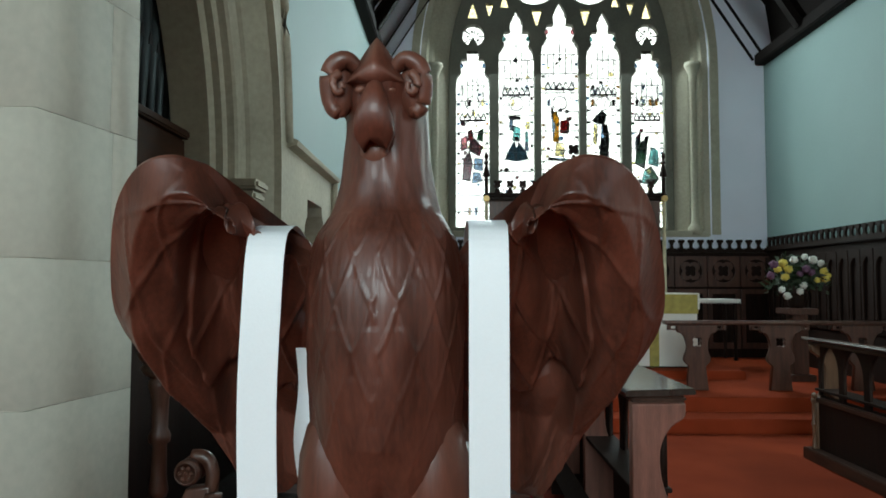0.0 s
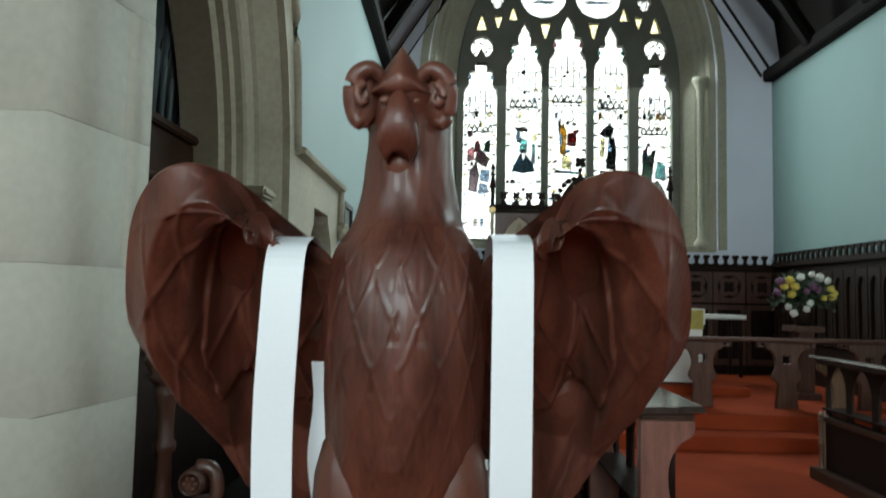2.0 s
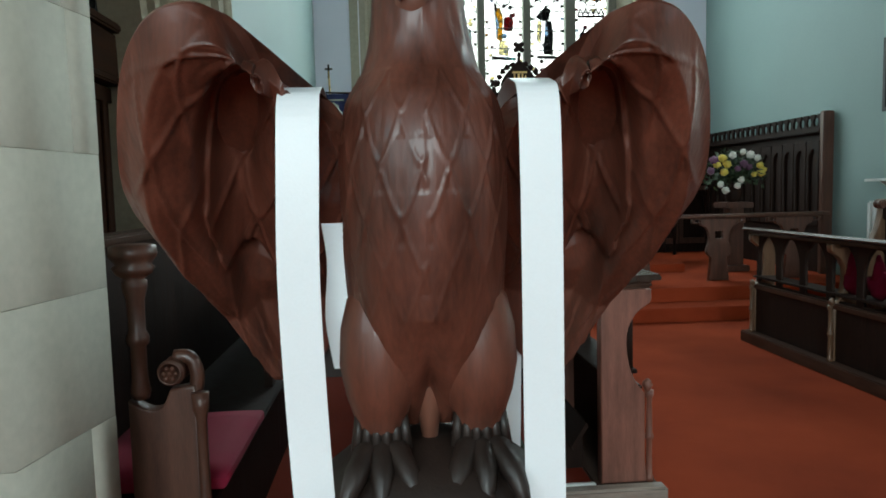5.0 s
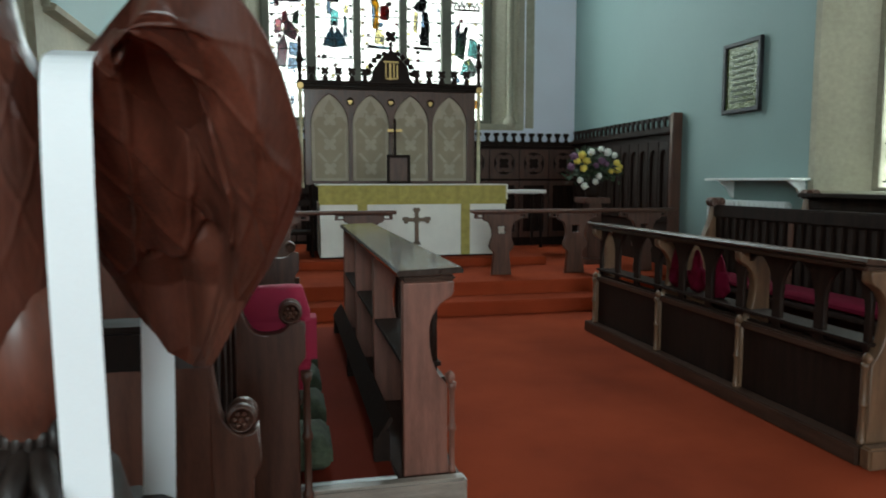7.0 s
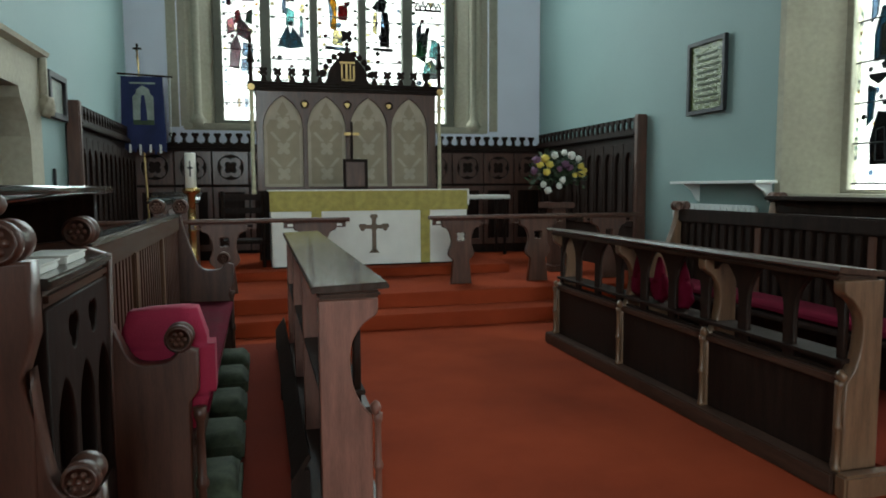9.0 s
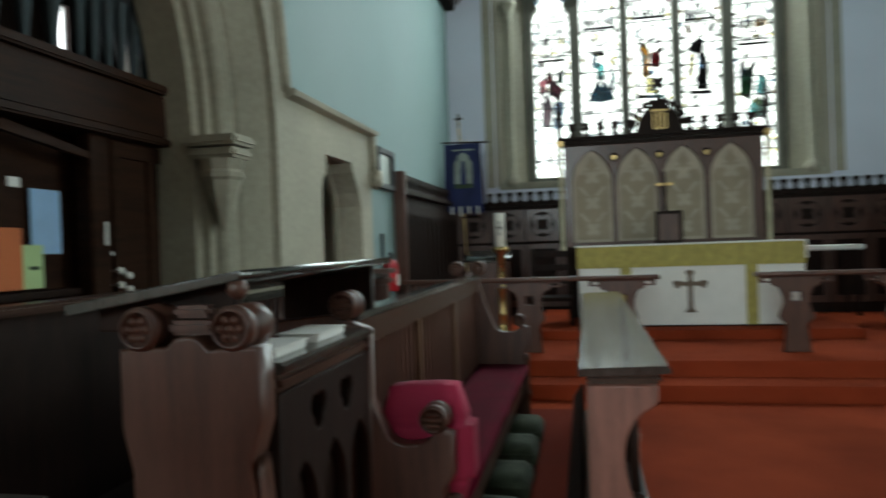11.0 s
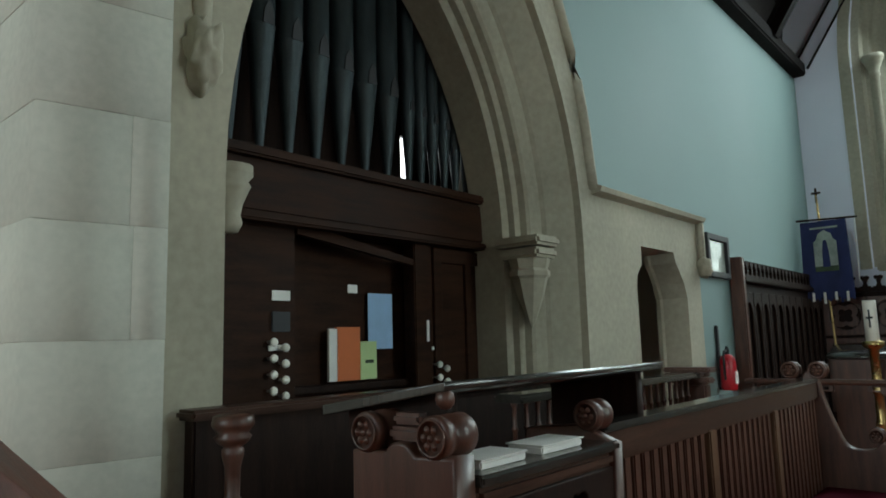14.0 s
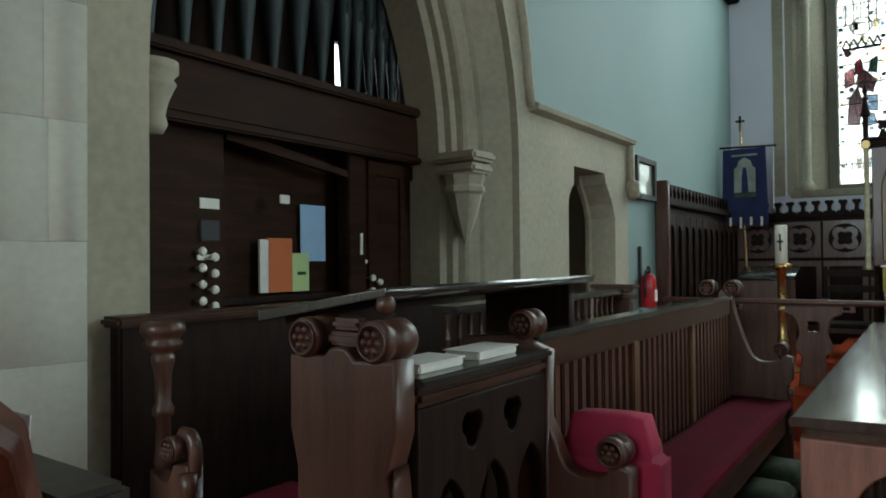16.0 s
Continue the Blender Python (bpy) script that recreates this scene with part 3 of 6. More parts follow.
for k, (a, b, s) in enumerate(LIGHTS):
    w = b - a
    pane(lancet(a - 0.01, b + 0.01, 2.55, s), G_WHITE, name="quarry_glass")
    for i in range(9):
        v = 2.56 + (s - 2.56) * (i + 1) / 9.0
        bar(a, v, b, v, 0.008)
    for i in range(27):
        v = 2.6 + (s - 2.7) * i / 27
        for uu in (a + 0.04, b - 0.04):
            c = rnd.choice((G_LILAC, G_GOLD, G_PLUM, G_GREEN, G_DARK, G_PALE, G_WHITE, G_WHITE))
            if c is not G_WHITE and i % 2 == k % 2:
                pane(rect(uu - 0.026, uu + 0.026, v + 0.012, v + 0.06), c, y=GY - 0.007)
    bar(a + 0.08, 2.6, a + 0.08, s, 0.004)
    bar(b - 0.08, 2.6, b - 0.08, s, 0.004)
    for c, shape in accents[k]:
        shape = [(a + w * uu, vv) for uu, vv in shape]
        mu, mv = sum(p[0] for p in shape) / len(shape), sum(p[1] for p in shape) / len(shape)
        for i in range(len(shape)):
            p, q = shape[i], shape[(i + 1) % len(shape)]
            tint = rnd.choice((G_LILAC, G_PLUM, G_TEAL)) if rnd.random() < 0.10 else c
            pane([p, q, (mu, mv)], tint, y=GY - 0.007)
            bar(*p, *q, 0.008)
            if i % 2:
                bar(*p, mu, mv, 0.004)
    # pointed canopy over the figure, and pendent shafts in the head of the light
    for j in range(5):
        u = a + w * (0.18 + 0.16 * j)
        bar(u, s - 0.30 - 0.10 * (j % 2), u, s + 0.22 * w * (2 - abs(j - 2)), 0.010)
        bar(u - 0.05, s - 0.62, u, s - 0.50, 0.012)
        bar(u, s - 0.50, u + 0.05, s - 0.62, 0.012)
    hue = (G_LILAC, G_TEAL, G_ROSE, G_TEAL, G_LILAC)[k]
    for du in (0.13, 0.87):
        pane(circle(a + w * du, s + 0.62 * w, 0.055, 9), hue, y=GY - 0.007)
    pane(rect(a + w * 0.1, b - w * 0.1, s - 0.66, s - 0.62), G_DARK, y=GY - 0.007)
    halo = circle(a + w * 0.5, 4.82, 0.13, 14)
    for i in range(14):
        bar(*halo[i], *halo[(i + 1) % 14], 0.009)
    # canopy work above and below the plain figures
    for cv, hh in ((4.75, 0.42), (5.05, 0.3), (2.75, 0.5)):
        for j in range(4):
            u = a + w * (0.2 + 0.2 * j)
            bar(u - 0.045, cv, u, cv + hh * rnd.uniform(0.5, 1), 0.005)
            bar(u + 0.045, cv, u, cv + hh * rnd.uniform(0.5, 1), 0.005)
            if rnd.random() < 0.55:
                pane(rect(u - 0.025, u + 0.025, cv + 0.02, cv + 0.02 + hh * 0.3), rnd.choice((G_LILAC, G_PALE, G_DARK, G_GOLD)), y=GY - 0.007)
    for j in range(14):
        u, v = a + w * rnd.uniform(0.15, 0.85), rnd.uniform(3.2, s)
        r = rnd.uniform(0.02, 0.05)
        pane(circle(u, v, r, 6, rnd.random()), rnd.choice((G_LILAC, G_PALE, G_PLUM, G_DARK, G_PALE)), y=GY - 0.007)
        bar(u - r, v - r, u + r * 2, v + r, 0.004)
for u, v, r in FOILS + BIG + SMALL:
    pane(circle(u, v, r + 0.01, 20), G_WHITE, name="quarry_glass")
    for i in range(5):
        q = 2 * math.pi * i / 5
        bar(u + r * 0.3 * math.cos(q), v + r * 0.3 * math.sin(q), u + r * math.cos(q), v + r * math.sin(q), 0.012 if r < 0.3 else 0.007)
        if r < 0.3:
            pane(circle(u + r * 0.5 * math.cos(q + .6), v + r * 0.5 * math.sin(q + .6), r * 0.13, 6), G_DARK, y=GY - 0.007)
    if r > 0.3:
        for hh in (-0.25, 0.05, 0.3):
            bar(u - r * 0.6, v + hh * r, u + r * 0.6, v + hh * r, 0.012)
            pane(rect(u - r * 0.4, u + r * 0.4, v + hh * r - 0.03, v + hh * r + 0.03), G_LILAC, y=GY - 0.007)
for t in TRIS:
    pane(tri(*t), G_PALE, name="quarry_glass")
part("leading", lead, IRON, w1, "dark lead cames and iron bars")

# south wall with its window
s_out = [(1.95, 0.0), (EY, 0.0), (EY, 5.42), (1.95, 5.42)]
s_win = arch(3.2, 6.02, 1.33, 3.6, 0.9, 12)
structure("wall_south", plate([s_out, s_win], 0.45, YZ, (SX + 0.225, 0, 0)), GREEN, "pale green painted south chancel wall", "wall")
rows = []
for d, w in ((-0.012, -0.08), (-0.012, 0.0), (0.36, 0.36), (0.44, 0.37)):
    rows.append([(SX + d, u, v) for u, v in arch(3.2 + w, 6.02 - w, 1.33 + w * 0.06, 3.6, 0.9, 12)])
structure("south_window_splay", bridge(rows), STONE_W, "deep stone splay of the south window with green damp stains", "window surround")
structure("south_window_sill", box((SX - 0.02, SX + 0.45, 3.25, 6.0, 1.27, 1.36), bevel=0.015), STONE_W, "stone sill of the south window", "window sill")
w2 = tagged(new("window_2"), "stained glass south window of two lights", "window", "", "structure")
sl = [lancet(3.64, 4.20, 1.40, 3.3), lancet(4.32, 4.90, 1.40, 3.5), lancet(5.02, 5.60, 1.40, 3.3)]
part("tracery", plate([arch(3.55, 5.68, 1.36, 3.6, 0.95, 12)] + sl, 0.12, YZ, (SX + 0.40, 0, 0), 0.015), STONE_W, w2)
lead = bmesh.new()
for a, b in ((3.64, 4.20), (4.32, 4.90), (5.02, 5.60)):
    pane(lancet(a - 0.01, b + 0.01, 1.44, 3.5), G_WHITE, w2, SX + 0.41, YZ, "quarry_glass")
    for i in range(6):
        v = 1.45 + i * 0.36
        tube([(SX + 0.395, a, v), (SX + 0.395, b, v)], 0.008, 4, lead)
    c0 = (a + b) / 2
    for base, robe, shade, cap in ((1.62, G_DARK, G_PLUM, G_BLUE), (2.52, G_BLUE, G_GOLD, G_LILAC)):
        shapes = ((robe, [(-0.11, 0), (0.10, 0), (0.11, 0.22), (0.04, 0.46), (-0.06, 0.44), (-0.09, 0.2)]), (shade, [(-0.06, 0.03), (0.05, 0.03), (0.05, 0.3), (-0.03, 0.32)]), (cap, [(-0.16, 0.36), (-0.09, 0.40), (-0.07, 0.66), (-0.16, 0.70)]), (cap, [(0.09, 0.40), (0.15, 0.34), (0.15, 0.70), (0.07, 0.66)]),
                  (G_DARK, [(-0.15, 0.70), (-0.05, 0.76), (0.05, 0.70), (0.14, 0.76), (0.14, 0.79), (-0.15, 0.78)]), (G_PALE, [(-0.15, 0.04), (-0.10, 0.03), (-0.08, 0.16), (-0.14, 0.18)]))
        for q, (c, shape) in enumerate(shapes):
            shape = [(c0 + u, base + v) for u, v in shape]
            pane(shape, c, w2, SX + 0.402 - 0.001 * q, YZ)
            for p1, p2 in zip(shape, shape[1:] + shape[:1]):
                tube([(SX + 0.392, *p1), (SX + 0.392, *p2)], 0.005, 4, lead)
    for i in range(22):
        for uu in (a + 0.03, b - 0.03):
            if rnd.random() < 0.7:
                pane(rect(uu - 0.012, uu + 0.012, 1.5 + i * 0.085, 1.53 + i * 0.085), rnd.choice((G_DARK, G_LILAC, G_GOLD, G_TEAL)), w2, SX + 0.402, YZ)
    for i in range(14):
        u, v = rnd.uniform(a + 0.05, b - 0.05), rnd.uniform(1.5, 3.5)
        pane(circle(v=v, u=u, r=rnd.uniform(0.02, 0.045), n=5, a0=rnd.random()), rnd.choice((G_LILAC, G_PALE, G_DARK, G_GOLD, G_GREEN)), w2, SX + 0.404, YZ)
part("leading", lead, IRON, w2, "dark lead cames and iron bars")

# roof, wall plates and the closed nave behind
structure("ceiling", bridge([[(NX - 0.2, y, 5.35), (NX - 0.05, y, 6.45), (2.19, y, 10.85), (SX + 0.05, y, 6.45), (SX + 0.2, y, 5.35)] for y in (1.8, EY)]), ROOF, "dark boarded open timber roof", "ceiling")
for sx, x in (("wall_plate_north", NX + 0.05), ("wall_plate_south", SX - 0.05)):
    structure(sx, box((x - 0.12, x + 0.12, 1.95, EY - 0.02, 5.36, 5.56), bevel=0.02), ROOF, "heavy dark timber wall plate", "beam")
for i in range(7):
    y = 2.6 + i * 1.55
    raf = tagged(part("rafter", bridge([[(NX, yy, 5.5), (2.19, yy, 10.75), (SX, yy, 5.5)] for yy in (y,)] + [[(NX, y + 0.14, 5.5), (2.19, y + 0.14, 10.75), (SX, y + 0.14, 5.5)]] + [[(NX + 0.2, y + 0.14, 5.45), (2.19, y + 0.14, 10.4), (SX - 0.2, y + 0.14, 5.45)], [(NX + 0.2, y, 5.45), (2.19, y, 10.4), (SX - 0.2, y, 5.45)]]), ROOF), "dark roof rafter", "rafter", "roof rafters", "structure")
# unseen nave walls; their openings are assumed and placed to suit the lamps
nave_n = plate([rect(-10, 1.7, 0, 8), rect(-6.5, -2.5, 2, 6)], 0.3, YZ, (-5.15, 0, 0))
nave_s = plate([rect(-10, 1.7, 0, 8), rect(-6.0, -2.0, 2, 6)], 0.3, YZ, (9.15, 0, 0))
nave_w = plate([rect(-5, 9, 0, 8), rect(-2.5, 1.5, 2, 7)], 0.3, XZ, (0, -10.15, 0))
structure("nave_wall_north", nave_n, PLASTER, "unseen plastered nave wall with an assumed window opening", "wall")
structure("nave_wall_south", nave_s, PLASTER, "unseen plastered nave wall with an assumed window opening", "wall")
structure("nave_wall_west", nave_w, PLASTER, "unseen plastered west wall with an assumed window opening", "wall")
structure("nave_ceiling", box((-5.3, 9.3, -10.3, 1.7, 8.0, 8.1), bevel=0), ROOF, "dark boarded nave ceiling", "ceiling")

# bright overcast sky outside the windows
structure("backdrop", box((-6, 10, 16.0, 16.1, -2, 16), bevel=0), SKYGLOW, "bright overcast sky outside the east window", "sky")
structure("backdrop_south", box((10.0, 10.1, 1.8, 12, -2, 10), bevel=0), SKYGLOW, "bright overcast sky outside the south window", "sky")


# ---------------------------------------------------------------- eagle lectern
def spline(pts, n):
    """Smooth curve through control points."""
    out = []
    P = [Vector(p) for p in pts]
    P = [2 * P[0] - P[1]] + P + [2 * P[-1] - P[-2]]
    segs = len(P) - 3
    for i in range(n):
        t = i / (n - 1) * segs
        k = min(int(t), segs - 1)
        f = t - k
        a, b, c, d = P[k:k + 4]
        out.append(0.5 * (2 * b + (c - a) * f + (2 * a - 5 * b + 4 * c - d) * f * f + (3 * b - a - 3 * c + d) * f ** 3))
    return out


EX = 0.05


def scales(u, v, rim=0.6):
    """Relief of pointed scale feathers: a raised net of edges, u across and v down, one unit a feather."""
    h = 0.0
    for row in (math.floor(v) - 1, math.floor(v)):
        off = 0.5 * (row % 2)
        cu = math.floor(u - off + 0.5) + off
        du, dv = abs(u - cu), v - row
        gap = 1.5 - 1.0 * du - 2.0 * du * du - dv
        h = max(h, rim * math.exp(-(gap / 0.12) ** 2))
        if gap > 0:
            h = max(h, 0.25 * min(1, gap / 0.3) * (1 - 0.5 * math.exp(-(du / 0.05) ** 2)))
    return h


def eagle_body():
    # rows: height, half width, y of axis, half depth
    rows = spline([(1.13, 0.055, 1.10, ), (1.19, 0.085, 1.08), (1.26, 0.104, 1.06), (1.34, 0.110, 1.055), (1.44, 0.112, 1.045), (1.52, 0.111, 1.035), (1.58, 0.101, 1.035), (1.63, 0.078, 1.045), (1.69, 0.066, 1.05), (1.76, 0.061, 1.045), (1.80, 0.060, 1.03)], 230)
    deep = spline([(0.05, 0, 0), (0.085, 0, 0), (0.105, 0, 0), (0.12, 0, 0), (0.125, 0, 0), (0.115, 0, 0), (0.098, 0, 0), (0.078, 0, 0), (0.07, 0, 0), (0.068, 0, 0), (0.07, 0, 0)], 230)
    loops = []
    n = 230
    for (z, w, yc), d in zip(rows, deep):
        loop = []
        for i in range(n):
            a = 2 * math.pi * i / n
            s, c = math.sin(a), math.cos(a)
            h = 0.0
            if c > -0.2:
                if z < 1.62:
                    h = 0.0060 * scales(a / 0.46, (1.66 - z) / 0.066) * min(1, (1.64 - z) / 0.05)
                    h *= 0.4 + 0.6 * max(0, min(1, (z - 1.30) / 0.14))
                else:
                    h = 0.0004 * math.sin(a * 16 + 3 * math.sin(z * 30)) + 0.0025 * noise.noise(Vector((a * 3, z * 18, 0)))
            # a cleft between the thighs
            if z < 1.30:
                h -= 0.06 * (1.30 - z) / 0.17 * math.exp(-(s / 0.22) ** 2) * max(0, c)
            loop.append((EX + s * (w + h), yc - c * (d[0] + h), z))
        loops.append(loop)
    bm = bridge(loops, True)
    return bm


HX = 0.040


def eagle_head():
    bms = []
    bm = bmesh.new()
    bmesh.ops.create_uvsphere(bm, u_segments=32, v_segments=24, radius=1)
    for v in bm.verts:
        x, y, z = v.co
        v.co = (HX + 0.056 * x, 1.035 + 0.066 * y, 1.785 + 0.055 * z)
    bms.append(bm)
    # peaked forehead overhanging the eyes
    loops = []
    for y, w, zb, h in ((0.947, 0.030, 1.801, 0.012), (0.952, 0.038, 1.799, 0.026), (0.966, 0.043, 1.799, 0.048), (0.985, 0.047, 1.800, 0.068), (1.02, 0.050, 1.798, 0.070), (1.06, 0.050, 1.79, 0.055), (1.10, 0.035, 1.78, 0.03)):
        top = [(HX + w * q / 8, y + 0.012 * (abs(q) / 8) ** 2, zb + h * (1 - (abs(q) / 8) ** 1.15)) for q in range(-8, 9)]
        under = [(HX + w * q / 8, y + 0.012, zb - 0.004 * (1 - abs(q) / 8)) for q in range(7, -8, -1)]
        loops.append(top + under)
    b = bridge(loops, True)
    b.verts.ensure_lookup_table()
    b.faces.new([b.verts[i] for i in range(len(loops[0]))])
    bms.append(b)
    # broad hooked beak
    line = spline([(0.995, 1.790, 0.014), (0.970, 1.789, 0.017), (0.956, 1.779, 0.022), (0.949, 1.762, 0.027), (0.951, 1.743, 0.027), (0.964, 1.724, 0.016)], 22)
    loops = []
    for i, p in enumerate(line):
        d = line[min(i + 1, 21)] - line[max(i - 1, 0)]
        d = Vector((0, d.x, d.y)).normalized()
        nrm = Vector((0, d.z, -d.y))
        if nrm.y > 0:
            nrm = -nrm
        loops.append([Vector((HX + p.z * math.sin(q), p.x, p.y - 0.022 * abs(math.sin(q)) ** 3)) + nrm * 0.014 * math.cos(q) + (Vector((0, 0.022, 0)) if math.cos(q) < 0 else Vector()) for q in [2 * math.pi * k / 24 for k in range(24)]])
    b = bridge(loops, True)
    b.verts.ensure_lookup_table()
    b.faces.new([b.verts[len(b.verts) - 24 + i] for i in range(24)])
    bms.append(b)
    bms.append(tube([(HX, 1.03, 1.70), (HX, 1.0, 1.706), (HX, 0.978, 1.716)], [0.036, 0.028, 0.016], 18))
    for s in (-1, 1):
        # curled tuft beside the head, and the eye under the brow
        curl = spline([(HX + s * 0.026, 0.980, 1.822), (HX + s * 0.042, 0.972, 1.832), (HX + s * 0.060, 0.974, 1.822), (HX + s * 0.066, 0.980, 1.798), (HX + s * 0.062, 0.985, 1.770), (HX + s * 0.052, 0.982, 1.758)], 22)
        bms.append(tube(curl, [0.010 + 0.004 * math.sin(math.pi * i / 21) for i in range(22)], 12))
        curl = spline([(HX + s * 0.050, 0.968, 1.812), (HX + s * 0.058, 0.964, 1.800), (HX + s * 0.053, 0.964, 1.784), (HX + s * 0.045, 0.966, 1.788), (HX + s * 0.046, 0.966, 1.798)], 16)
        bms.append(tube(curl, [0.007 - 0.0002 * i for i in range(16)], 8))
        bms.append(blob(HX + s * 0.050, 0.990, 1.794, 0.020, 0.020, 0.038, 2, 0.1, 3))
        bms.append(blob(HX + s * 0.021, 0.972, 1.789, 0.008, 0.007, 0.006, 1, 0, 2))
    return merge(*bms)


NI, NJ = 180, 120


def wing(side):
    outer = spline([(0.185, 1.592, 0), (0.212, 1.625, 0), (0.230, 1.664, 0), (0.262, 1.689, 0), (0.312, 1.680, 0), (0.352, 1.638, 0), (0.378, 1.572, 0), (0.394, 1.49, 0), (0.390, 1.41, 0), (0.370, 1.33, 0), (0.340, 1.255, 0), (0.305, 1.185, 0), (0.262, 1.130, 0)], NI)
    inner = spline([(0.180, 1.588, 0), (0.130, 1.575, 0), (0.09, 1.545, 0), (0.08, 1.47, 0), (0.085, 1.38, 0), (0.11, 1.30, 0), (0.17, 1.21, 0), (0.252, 1.132, 0)], NI)
    front, back = [], []
    nm = Vector((0, -0.7, -0.7))
    for i in range(NI):
        o, n_ = outer[i], inner[i]
        fr, bk = [], []
        for j in range(NJ):
            t = j / (NJ - 1)
            u, z = n_.x + (o.x - n_.x) * t, n_.y + (o.y - n_.y) * t
            run = i / (NI - 1)
            # broad rounded arm along the outer edge, a shadowed channel inside it
            tb = 0.70 + 0.10 * max(0, run - 0.5)
            k = max(0, min(1, (t - tb + 0.05) / 0.10))
            arm = k * k * (3 - 2 * k) * min(1, max(0, (run - 0.06) / 0.12))
            h = 0.014 + 0.040 * arm * (1 - 0.45 * max(0, (t - 0.86) / 0.14) ** 2)
            h -= 0.032 * math.exp(-((t - tb + 0.12) / 0.08) ** 2) * min(1, max(0, (run - 0.15) / 0.1)) * max(0, min(1, (z - 1.34) / 0.05))
            # the hollow under the wing's bend, deepest inside the hump
            h -= 0.075 * math.exp(-(((u - 0.27) / 0.05) ** 2 + ((z - 1.575) / 0.06) ** 2)) * (1 - 0.8 * arm)
            if arm > 0.5:
                h += 0.008 * scales((t - tb) / 0.17, run * 11, 0.8)
            elif z > 1.37 + 0.3 * (u - 0.25):
                h += 0.011 * scales((u + (z - 1.4) * 0.35) / 0.066 + 3, (1.7 - z - 0.25 * (u - 0.2)) / 0.070, 0.8)
            else:
                q = (u - 0.10) / 0.30
                h += 0.011 * abs(math.sin(math.pi * 4 * (q + (z - 1.2) * 0.5)))
            if arm < 0.5:
                step = z - (1.37 + 0.30 * (u - 0.25) + 0.014 * math.sin(u * 75))
                h += 0.020 * max(0, min(1, step / 0.010))
            edge = min(1, 8 * min(t, 1 - t) + 0.12) * min(1, (i + 1) / 12, (NI - i) / 16)
            h = h * edge
            yy = 2.62 - z if z > 1.30 else 1.32 + (1.30 - z) * 0.25
            cup = max(0, u - 0.25)
            base = Vector((EX + side * (u + 0.06 * cup + 0.04 * max(0, u - 0.2) - 0.16 * max(0, 1.45 - z) * min(1, u / 0.3)), yy - 0.5 * cup * min(1, max(0, (1.68 - z) / 0.2)), z))
            fr.append(base + nm * h)
            bk.append(base - nm * 0.016 * edge)
        front.append(fr)
        back.append(bk)
    return merge(bridge(front), bridge(back), bridge([[r[-1] for r in front], [r[-1] for r in back]]), bridge([[r[0] for r in front], [r[0] for r in back]]), bridge([front[-1], back[-1]]))


def thigh(s):
    cx = EX + s * 0.068
    return lathe([(0.02, 1.125), (0.032, 1.14), (0.040, 1.165), (0.048, 1.19), (0.055, 1.23), (0.052, 1.28), (0.042, 1.32), (0.02, 1.35)], 24, Matrix.Translation((cx, 1.025, 0)))


def eagle_foot(s):
    cx = EX + s * 0.068
    bms = [lathe([(0.03, 1.09), (0.034, 1.11), (0.036, 1.16), (0.03, 1.18)], 16, Matrix.Translation((cx, 1.03, 0)))]
    for k in range(6):
        bms.append(tube([(cx - 0.030 + 0.012 * k, 1.003 + 0.004 * abs(k - 2.5), 1.165), (cx - 0.034 + 0.0136 * k, 0.992 + 0.004 * abs(k - 2.5), 1.115)], [0.006, 0.009], 6))
    for a in (-0.5, 0.0, 0.5):
        p = [(cx + 0.02 * math.sin(a), 1.02, 1.12), (cx + 0.06 * math.sin(a), 0.975, 1.105), (cx + 0.09 * math.sin(a), 0.945, 1.075), (cx + 0.10 * math.sin(a), 0.935, 1.035)]
        bms.append(tube(spline(p, 10), [0.018, 0.017, 0.019, 0.016, 0.017, 0.014, 0.012, 0.010, 0.006, 0.003], 8))
    return merge(*bms)


lectern = thing("eagle_lectern", "carved reddish mahogany eagle lectern with white ribbons", "lectern", 0, 0, 0)
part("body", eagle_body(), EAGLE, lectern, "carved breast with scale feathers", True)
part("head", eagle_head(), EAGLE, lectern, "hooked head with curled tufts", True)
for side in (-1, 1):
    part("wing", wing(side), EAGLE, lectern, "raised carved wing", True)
    part("thigh", thigh(side), EAGLE, lectern, "", True)
    part("foot", eagle_foot(side), EAGLE_D, lectern, "dark clawed foot", True)
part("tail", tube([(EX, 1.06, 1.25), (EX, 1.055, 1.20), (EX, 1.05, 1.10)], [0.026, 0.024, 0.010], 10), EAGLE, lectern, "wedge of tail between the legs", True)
orb = lathe([(0.03, 0.86), (0.10, 0.88), (0.155, 0.94), (0.175, 1.0), (0.16, 1.06), (0.11, 1.10), (0.04, 1.115)], 28, Matrix.Translation((EX, 1.06, 0)))
part("orb", orb, EAGLE_D, lectern, "dark turned orb under the claws", True)
st = lathe([(0.36, 0.0), (0.36, 0.10), (0.31, 0.14), (0.22, 0.20), (0.17, 0.30), (0.16, 0.60), (0.20, 0.70), (0.28, 0.78), (0.30, 0.82), (0.30, 0.90), (0.20, 0.905)], 8, pose(EX, 1.12, 0, 0, 0, 22.5))
part("stand", st, EAGLE_D, lectern, "dark panelled octagonal stand")

part("book_ledge", box((EX - 0.26, EX + 0.25, 1.36, 1.47, 1.12, 1.20), bevel=0.012), EAGLE_D, lectern, "dark moulded ledge of the book rest")


